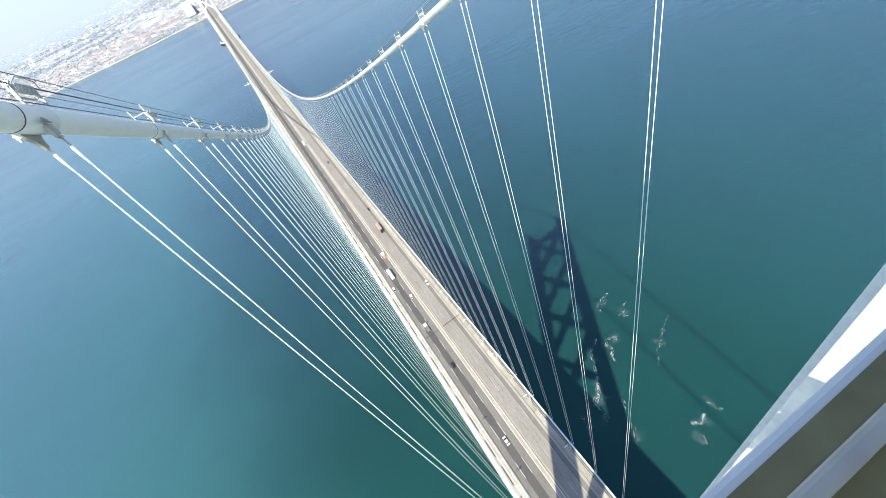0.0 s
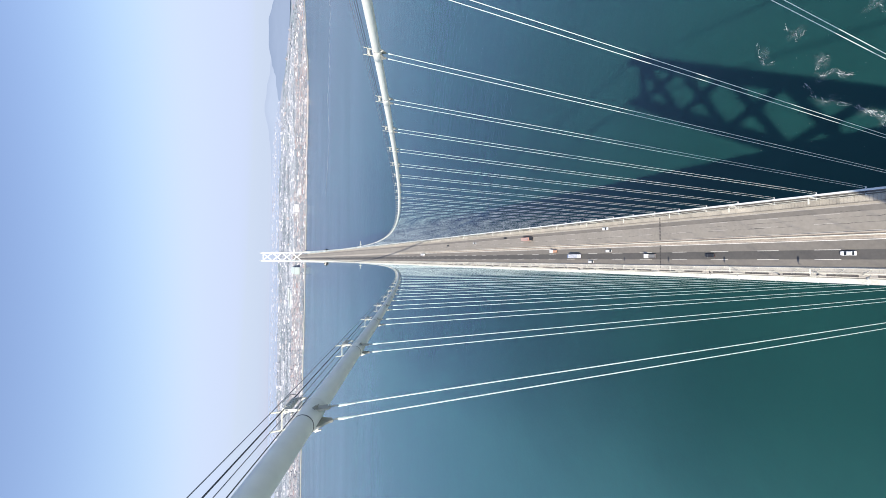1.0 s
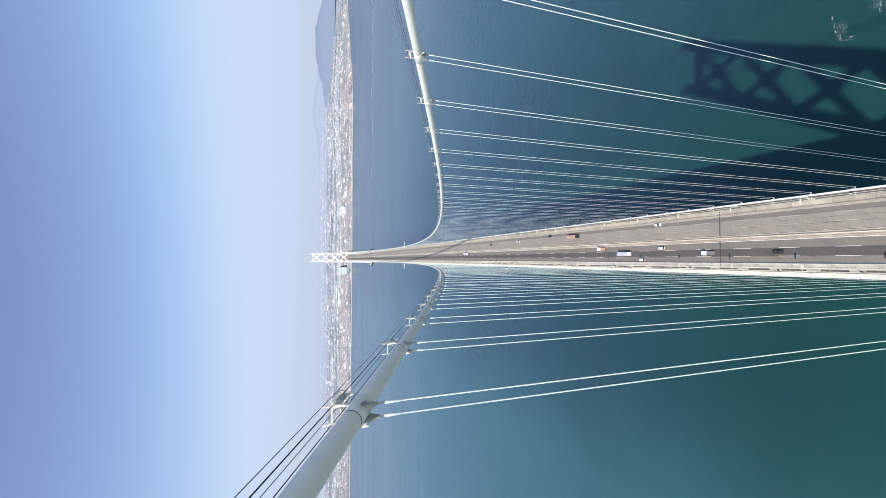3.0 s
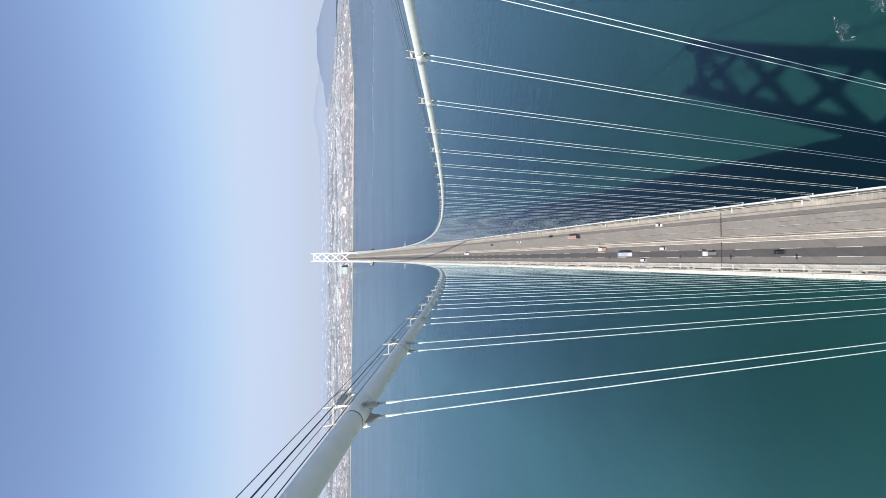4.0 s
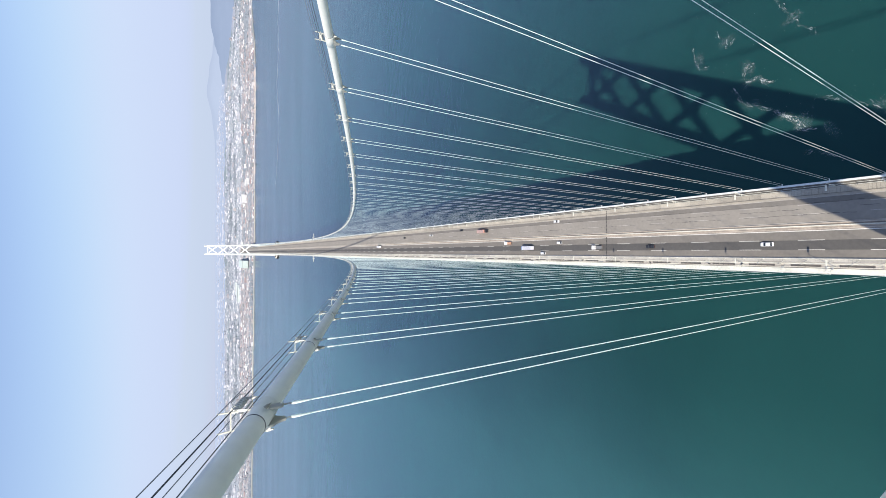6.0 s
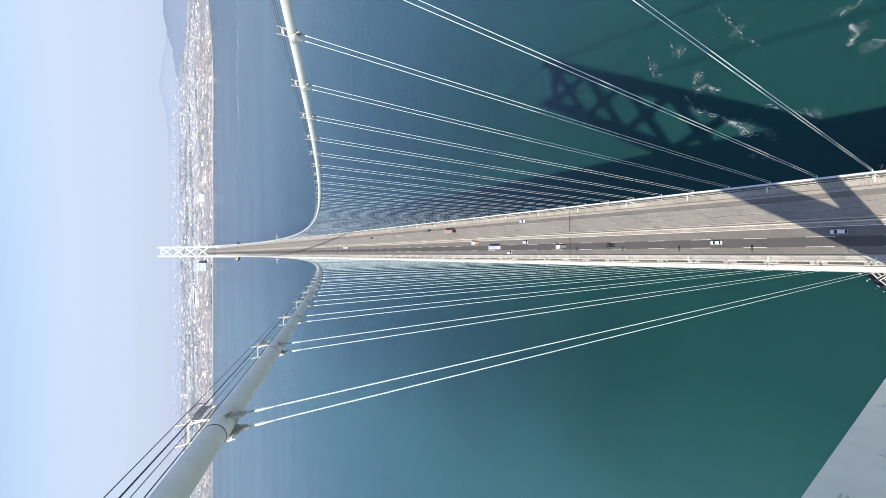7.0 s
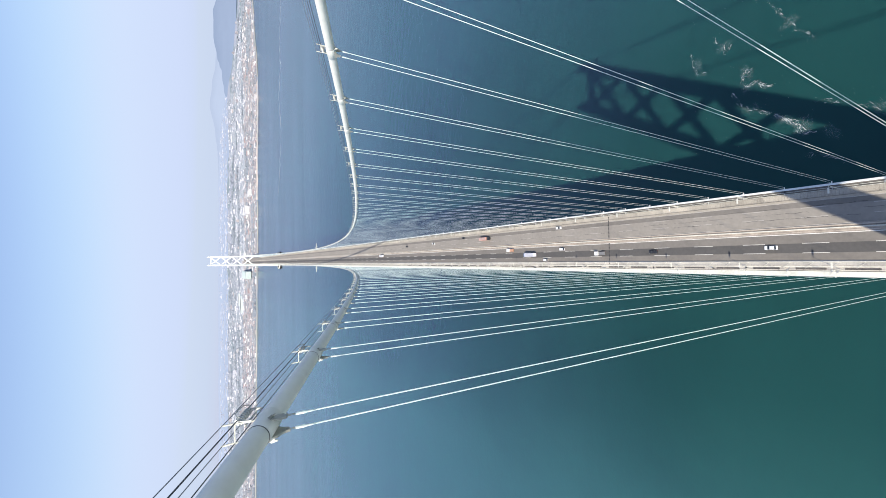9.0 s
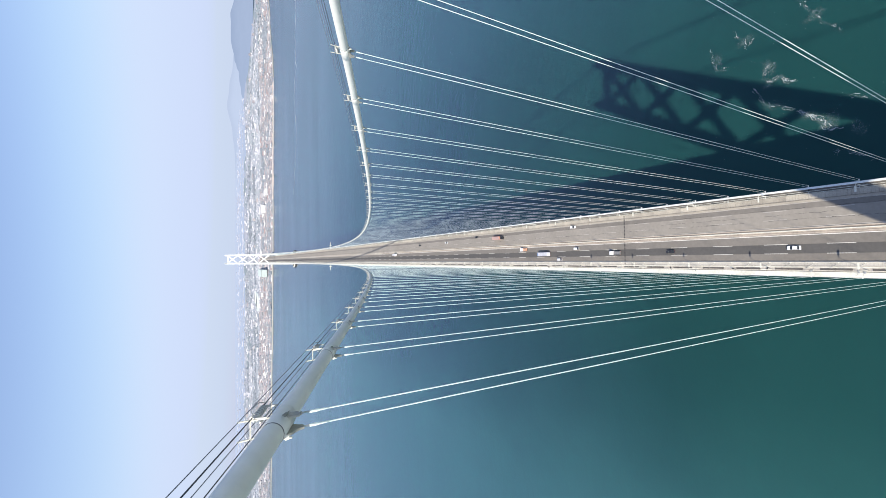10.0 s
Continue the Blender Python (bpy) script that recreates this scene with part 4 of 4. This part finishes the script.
for s in (-1, 1):
    for i in range(138):
        y = H0 + PITCH * i
        if y > SPAN - 15:
            continue
        z, zr = cable_z(y), road_z(y)
        slope = math.atan2(cable_z(y + 1) - cable_z(y - 1), 2)
        cl = thing("cable_clamp", "grey-green steel cable clamp with lugs, rope posts and a light", "cable clamp", "clamps of the main cables", at=(s * CX, y, z))
        far = y > 760
        for nm, me, x in (("band", band, 0), ("seal_ring", seal, 0), ("lug_plate", lug, -0.36), ("lug_plate", inner_lug if s < 0 else lug, 0.36), ("end_flange", foot, 0), ("bolt_plate", bolt_plate, 0.52)):
            if far and nm in ("seal_ring", "end_flange", "bolt_plate"):
                continue
            f = part(nm, me, None, cl)
            f.location.x, f.rotation_euler.x = x, (0 if nm == "lug_plate" else slope)
            if nm == "bolt_plate":
                f.location.x, f.location.z, f.rotation_euler.y = 0.46, -0.37, 0.68
                for k in range(9 if y < 130 else 0):
                    part("bolt", bolt, None, f).location.y = -0.8 + 0.2 * k
        for q in (-1, 1):
            part("rope_post", post, None, cl).scale.x = q
        if not far:
            part("post_bar", bar, None, cl)
            f = part("light_bracket", bracket, None, cl)
            f.location, f.rotation_euler.x = (0.36, 0.75, 0.54), slope
        f = part("cable_light", lamp_box, None, cl, "ribbed grey light box")
        f.location, f.rotation_euler.x = (0.46, 0.75, 0.62), slope
        hg = thing("hanger", "pair of white sheathed hanger ropes from cable to deck", "hanger", "hangers of the bridge", at=(s * CX, y, z - 1.0))
        for dx in (-0.36, 0.36):
            part("clevis", clevis, None, hg).location.x = dx
            part("socket", socket, None, hg).location.x = dx
            f = part("rope", rope, None, hg)
            f.location = (dx, 0, -1.45)
            f.scale.z = max(0.3, z - 2.45 - zr - 0.1)
        f = part("anchor_bracket", anchor, None, hg)
        f.location = (0, 0, -(z - 1.0 - zr - 0.1))

# ---- street lamps ----
b = B()
tube(b, [(0, 0, 0), (0, 0, 0.6), (0, 0, 9.6)], [0.16, 0.12, 0.08], 10)
pole = mesh_of("pole", b, CREAM)
b = B()
tube(b, [(0, 0, 9.5), (0.5, 0, 9.75), (1.6, 0, 9.85)], [0.08, 0.07, 0.06], 8)
arm = mesh_of("arm", b, CREAM)
b = B()
box(b, 0.7, 2.85, -0.27, 0.27, 9.72, 9.98, 0.08)
head = mesh_of("lamp_head", b, CREAM)
for s in (-1, 1):
    for k in range(69):
        y = 21.7 + 28.4 * k
        lp = thing("street_lamp", "cream steel street lamp with a short arm over the road", "street lamp", "street lamps of the bridge", at=(s * 15.3, y, road_z(y)))
        if s > 0:
            lp.rotation_euler.z = math.pi
        part("pole", pole, None, lp)
        part("lamp_head", head, None, part("arm", arm, None, lp))


# ---- maintenance gantry ----
gy = 878.0
gz = road_z(gy)
gt = thing("maintenance_gantry", "white steel maintenance gantry reaching out on both sides of the deck", "gantry", at=(0, gy, gz))
b = B()
beam(b, (-31, 0, -1.2), (31, 0, -1.2), 0.8, 0.8)
part("beam", b, CREAM, gt)
for s in (-1, 1):
    b = B()
    box(b, min(s * 22.5, s * 23.5), max(s * 22.5, s * 23.5), -11, 11, -1.55, -0.75)
    part("platform", b, CREAM, gt)


# ---- vehicles ----
def loft(b, sections):
    """A closed body through upright sections: y, half width, bottom, shoulder, top width share and top."""
    rings = []
    for y, w, z0, z1, k, z2 in sections:
        rings.append([b.verts.new((i, y, j)) for i, j in ((-w, z0), (w, z0), (w, z1), (w * k, z2), (-w * k, z2), (-w, z1))])
    for p, q in zip(rings, rings[1:]):
        for i in range(6):
            b.faces.new((p[i], p[(i + 1) % 6], q[(i + 1) % 6], q[i]))
    b.faces.new(rings[0][::-1]), b.faces.new(rings[-1])


def vehicle(x, y, color, kind, away, label, load=None):
    paint = material(kind + "_paint", color, 0.3, vary=0.05)
    ob = thing(kind, label, kind, "vehicles on the road", at=(x, y, road_z(y)))
    if not away:
        ob.rotation_euler.z = math.pi
    lamps = []
    if kind == "truck":
        long = 9.3 if load and load[0] == "box" else 4.4
        back = 3.3 - long
        b = B()
        loft(b, [(3.5, 1.15, 0.5, 2.4, 0.92, 2.85), (5.0, 1.2, 0.5, 2.3, 0.92, 2.85), (5.65, 1.18, 0.5, 1.7, 0.98, 1.75)])
        part("cab", b, paint, ob)
        b = B()
        beam(b, (0, 5.12, 2.72), (0, 5.6, 1.82), 1.9, 0.05, up=(0, 1, 0.5))
        part("windscreen", b, GLASS_DARK, ob)
        b = B()
        box(b, -0.5, 0.5, back + 0.2, 3.6, 0.55, 0.9)
        part("chassis", b, DARK, ob)
        cargo = material("cargo_paint", load[1], 0.45, vary=0.12)
        b = B()
        if load[0] == "box":
            box(b, -1.25, 1.25, back, 3.3, 0.95, 3.7, 0.06)
            cargo_box = part("cargo_box", b, cargo, ob)
            for k in range(5):
                b = B()
                box(b, -1.0 + 0.45 * k, -0.8 + 0.45 * k, back + 0.5, 3.0, 3.7, 3.74, 0.01)
                part("roof_rib", b, GREY, cargo_box)
        else:
            box(b, -1.1, 1.1, back, 3.3, 0.9, 1.05)
            for i in (-1.1, 1.05):
                box(b, i, i + 0.05, back, 3.3, 1.05, 1.5)
            box(b, -0.9, 0.9, back + 0.4, 2.6, 1.05, 1.75, 0.1)
            part("loaded_flatbed", b, cargo, ob)
        wy, wr, wx = (back + 1.3, back + 2.5, 4.4), 0.48, 1.08
        ends = ((5.66, 0.9, 0.85, "headlight"), (back - 0.01, 0.9, 0.85, "tail_light"))
    else:
        tall, rear = (1.9, -2.2) if kind == "van" else (1.47, -1.75)
        b = B()
        loft(b, [(-2.25, 0.74, 0.4, 0.7, 0.95, 0.85), (-2.05, 0.85, 0.28, 0.8, 0.93, 0.95), (0.9, 0.86, 0.28, 0.8, 0.92, 0.96), (1.75, 0.84, 0.28, 0.72, 0.9, 0.84), (2.25, 0.68, 0.36, 0.58, 0.92, 0.66)])
        part("body", b, paint, ob)
        b = B()
        loft(b, [(rear - 0.02, 0.76, 0.9, 0.92, 0.98, 0.94), (rear + 0.4, 0.77, 0.9, 0.95, 0.84, tall - 0.05), (0.2, 0.77, 0.9, 0.95, 0.84, tall - 0.05), (1.15, 0.76, 0.9, 0.92, 0.98, 0.94)])
        part("cabin_glass", b, GLASS_DARK, ob)
        b = B()
        loft(b, [(rear + 0.42, 0.66, tall - 0.06, tall - 0.03, 0.92, tall), (-0.6, 0.67, tall - 0.06, tall - 0.01, 0.92, tall + 0.03), (0.24, 0.66, tall - 0.06, tall - 0.03, 0.92, tall)])
        part("roof", b, paint, ob)
        wy, wr, wx = (-1.35, 1.35), 0.32, 0.8
        ends = ((2.16, 0.56, 0.62, "headlight"), (-2.2, 0.6, 0.78, "tail_light"))
    for yy, xx, z, nm in ends:
        for q in (-xx, xx):
            b = B()
            box(b, q - 0.13, q + 0.13, yy - 0.06, yy + 0.06, z - 0.07, z + 0.07, 0.03)
            part(nm, b, LINE if nm == "headlight" else RED_LAMP, ob)
    for yy in wy:
        for xx in (-wx, wx):
            b = B()
            tube(b, [(xx - 0.1, yy, wr), (xx + 0.1, yy, wr)], wr, 12)
            w = part("wheel", b, RUBBER, ob)
            b = B()
            tube(b, [(xx - 0.11, yy, wr), (xx + 0.11, yy, wr)], wr * 0.55, 10)
            part("rim", b, GREY, w)
    return ob


RED_LAMP = material("red_lamp_glass", (0.35, 0.02, 0.02), 0.2, vary=0.05)
WHITE, SILVER, BLACK = (0.80, 0.80, 0.80), (0.42, 0.43, 0.45), (0.03, 0.03, 0.035)
for x, y, c, k, away, label, load in (
        (-3.4, 31.8, WHITE, "van", True, "white estate van driving on the bridge", None),
        (-6.5, 70.7, WHITE, "car", True, "white passenger car driving on the bridge", None),
        (-6.9, 121.0, BLACK, "car", True, "black passenger car driving on the bridge", None),
        (-7.0, 151.0, WHITE, "truck", True, "white flatbed truck with a dark load on the bridge", ("bed", (0.2, 0.2, 0.2))),
        (-3.6, 183.0, WHITE, "van", True, "white van driving on the bridge", None),
        (-6.8, 212.3, (0.20, 0.30, 0.50), "truck", True, "long white box truck with a blue cab", ("box", (0.74, 0.74, 0.80))),
        (-10.6, 197.8, WHITE, "van", True, "small white van driving on the bridge", None),
        (-2.9, 231.5, WHITE, "truck", True, "white flatbed truck with an orange load", ("bed", (0.56, 0.33, 0.22))),
        (7.7, 265.0, BLACK, "truck", False, "dark truck with a long orange and white cargo box", ("box", (0.62, 0.34, 0.26))),
        (10.8, 185.4, WHITE, "car", False, "white passenger car driving on the bridge", None),
        (7.5, 354.3, WHITE, "van", False, "white van driving on the bridge", None),
        (10.2, 299.2, BLACK, "car", False, "black passenger car driving on the bridge", None),
        (-2.8, 495.2, WHITE, "truck", True, "small white box truck driving on the bridge", ("box", (0.8, 0.8, 0.8))),
        (7.0, 418.5, BLACK, "car", False, "black passenger car driving on the bridge", None)):
    vehicle(x, y, c, k, away, label, load)

# ---- foam on the water ----
rf = random.Random(5)
verts, faces = [], []


def foam_fleck(x, y, s, a):
    b, n_ = len(verts), 7
    verts.append((x, y, 0.12))
    for k in range(n_):
        r = s * rf.uniform(0.35, 1.0)
        i, j = r * math.cos(2 * math.pi * k / n_), 0.35 * r * math.sin(2 * math.pi * k / n_)
        verts.append((x + i * math.cos(a) - j * math.sin(a), y + i * math.sin(a) + j * math.cos(a), 0.05))
    for k in range(n_):
        faces.append((b, b + 1 + k, b + 1 + (k + 1) % n_))


def foam_streak(points, dense, width):
    """Foam along a bent current line: thin broken filaments that wander and swell, with a few flecks."""
    for strand in range(2 + int(0.7 * dense)):
        seed, start, reach = rf.uniform(0, 99), rf.uniform(-0.15, 0.5), rf.uniform(0.4, 1.1)
        spread, prev = rf.gauss(0, width * 1.2), None
        for (ax, ay), (bx_, by) in zip(points, points[1:]):
            d = math.hypot(bx_ - ax, by - ay)
            ux, uy = (bx_ - ax) / d, (by - ay) / d
            steps = int(d / 0.2) + 1
            for i in range(steps):
                k = i / steps
                q = (seed, d * k * 0.28, ax)
                off = spread + width * (2.6 * noise.noise(q) + 1.2 * noise.noise((seed * 2, d * k * 1.1, ay)))
                w = 0.15 * (noise.noise((seed * 3, d * k * 0.3, ay)) + 0.22 * noise.noise((seed, d * k * 2.0, ax)) + 0.03 * dense - 0.1)
                x, y = ax + (bx_ - ax) * k - off * uy, ay + (by - ay) * k + off * ux
                if w < 0.015 or not start < k < start + reach:
                    prev = None
                    continue
                b = len(verts)
                verts.extend(((x - uy * w, y + ux * w, 0.06), (x + uy * w, y - ux * w, 0.06)))
                if prev is not None:
                    faces.append((prev, prev + 1, b + 1, b))
                prev = b
                if rf.random() < 0.35:
                    foam_fleck(x + rf.gauss(0, 0.6), y + rf.gauss(0, 0.6), rf.uniform(0.05, 0.16), rf.uniform(0, 6))
            prev = None


STREAKS = ((2.5, 0.4, ((151, 100), (140, 96), (128, 89), (119, 84), (110, 77))), (8, 0.5, ((107, 40), (101, 37), (99, 37), (96, 41))),
                             (3, 0.7, ((95, 32), (93, 27))), (2.5, 0.6, ((112, 43), (114, 40), (116, 34))), (2.5, 0.6, ((137, 129), (129, 124), (123, 120), (128, 118))),
                             (2.5, 0.6, ((133, 142), (124, 142), (116, 139), (114, 131))), (8, 0.45, ((100, 114), (96, 109), (98, 105), (93, 101), (92, 97))),
                             (6, 0.6, ((100, 112), (104, 112), (107, 109), (107, 106))), (3.5, 0.5, ((96, 119), (91, 116), (84, 113), (75, 97))),
                             (9, 0.6, ((75, 97), (66, 87), (60, 84), (59, 78))), (3.5, 0.8, ((46, 84), (48, 79), (45, 76), (40, 67))), (2.5, 0.6, ((67, 63), (68, 59), (63, 54))),
                             (1.5, 0.4, ((77, 80), (72, 68), (66, 58))), (2, 0.4, ((72, 79), (66, 85))))
for dense, width, points in STREAKS:
    foam_streak(points, dense, width)
for k in range(160):
    foam_fleck(rf.uniform(50, 155), rf.uniform(25, 145), rf.uniform(0.06, 0.2), rf.uniform(0, 6))
for k in range(420):
    a, r = rf.uniform(0, 6.28), 40.5 + abs(rf.gauss(0, 1.6))
    foam_fleck(r * math.cos(a), r * math.sin(a), rf.uniform(0.3, 1.0), a + 1.57)
me = bpy.data.meshes.new("sea_foam")
me.from_pydata(verts, [], faces)
me.materials.append(FOAM)
tagged(new("sea_foam", me), "white foam streaks on the tidal current", "foam", kind="stuff")

# thin veils of spent foam round the streaks
verts, faces, fades = [], [], []
for x, y, size in ((103, 36, 6), (92, 32, 7), (105, 110, 7), (82, 108, 6), (64, 84, 8), (70, 92, 5), (64, 53, 6), (128, 122, 6), (122, 138, 6), (126, 88, 6), (115, 42, 5), (96, 110, 5), (57, 72, 6)):
    b, n_, a = len(verts), 14, rf.uniform(0, 6)
    verts.append((x, y, 0.02)), fades.append(1.0)
    for ring, fade in ((0.5, 0.8), (1.0, 0.0)):
        for k in range(n_):
            r = size * ring * rf.uniform(0.7, 1.2)
            i, j = r * math.cos(2 * math.pi * k / n_), 0.6 * r * math.sin(2 * math.pi * k / n_)
            verts.append((x + i * math.cos(a) - j * math.sin(a), y + i * math.sin(a) + j * math.cos(a), 0.02)), fades.append(fade)
    for k in range(n_):
        q = (k + 1) % n_
        faces += [(b, b + 1 + k, b + 1 + q), (b + 1 + k, b + 1 + n_ + k, b + 1 + n_ + q, b + 1 + q)]
# and along them, thickest in the middle
for dense, width, points in STREAKS:
    seed, row = rf.uniform(0, 99), None
    length = sum(math.dist(p, q) for p, q in zip(points, points[1:]))
    gone = 0.0
    for (ax, ay), (bx_, by) in zip(points, points[1:]):
        d = math.dist((ax, ay), (bx_, by))
        ux, uy = (bx_ - ax) / d, (by - ay) / d
        for i in range(int(d / 0.6) + 1):
            k = min(1, i * 0.6 / d)
            at_ = gone + d * k
            off = 2.4 * width * noise.noise((seed, at_ * 0.25, 1))
            half = (0.7 + 0.16 * dense) * (0.7 + 0.9 * abs(noise.noise((seed, at_ * 0.3, 7))))
            thick_ = (0.35 + 0.11 * dense) * max(0.0, 0.7 + 1.9 * noise.noise((seed, at_ * 0.22, 13))) * min(1, at_ / 2, (length - at_) / 2 + 0.05)
            b = len(verts)
            for e_, f_ in ((-1, 0), (-0.45, 0.7), (0, 2.0), (0.45, 0.7), (1, 0)):
                o = off + e_ * half
                verts.append((ax + (bx_ - ax) * k - uy * o, ay + (by - ay) * k + ux * o, 0.035)), fades.append(f_ * thick_)
            if row is not None:
                faces += [(row + q, row + q + 1, b + q + 1, b + q) for q in range(4)]
            row = b
        gone += d
me = bpy.data.meshes.new("foam_veil")
me.from_pydata(verts, [], faces)
at = me.attributes.new("thickness", "FLOAT", "POINT")
for k, v in enumerate(fades):
    at.data[k].value = v
veil = bpy.data.materials.new("thin_foam")
veil.use_nodes = True
n_, l_ = veil.node_tree.nodes, veil.node_tree.links
pr = n_["Principled BSDF"]
pr.inputs["Base Color"].default_value, pr.inputs["Roughness"].default_value = (0.55, 0.62, 0.62, 1), 0.9
geo, t_, rg, mu, thick = [n_.new("ShaderNode" + k) for k in ("NewGeometry", "TexNoise", "MapRange", "Math", "Attribute")]
t_.inputs["Scale"].default_value, t_.inputs["Detail"].default_value, t_.inputs["Distortion"].default_value = 0.9, 8, 1.0
rg.inputs["From Min"].default_value, rg.inputs["From Max"].default_value, rg.inputs["To Max"].default_value = 0.43, 0.76, 0.25
thick.attribute_name, mu.operation = "thickness", "MULTIPLY"
l_.new(geo.outputs["Position"], t_.inputs["Vector"]), l_.new(t_.outputs["Fac"], rg.inputs["Value"]), l_.new(rg.outputs[0], mu.inputs[0])
l_.new(thick.outputs["Fac"], mu.inputs[1]), l_.new(mu.outputs[0], pr.inputs["Alpha"])
me.materials.append(veil)
tagged(new("foam_veil", me), "thin translucent veils of foam on the water", "foam", kind="stuff")
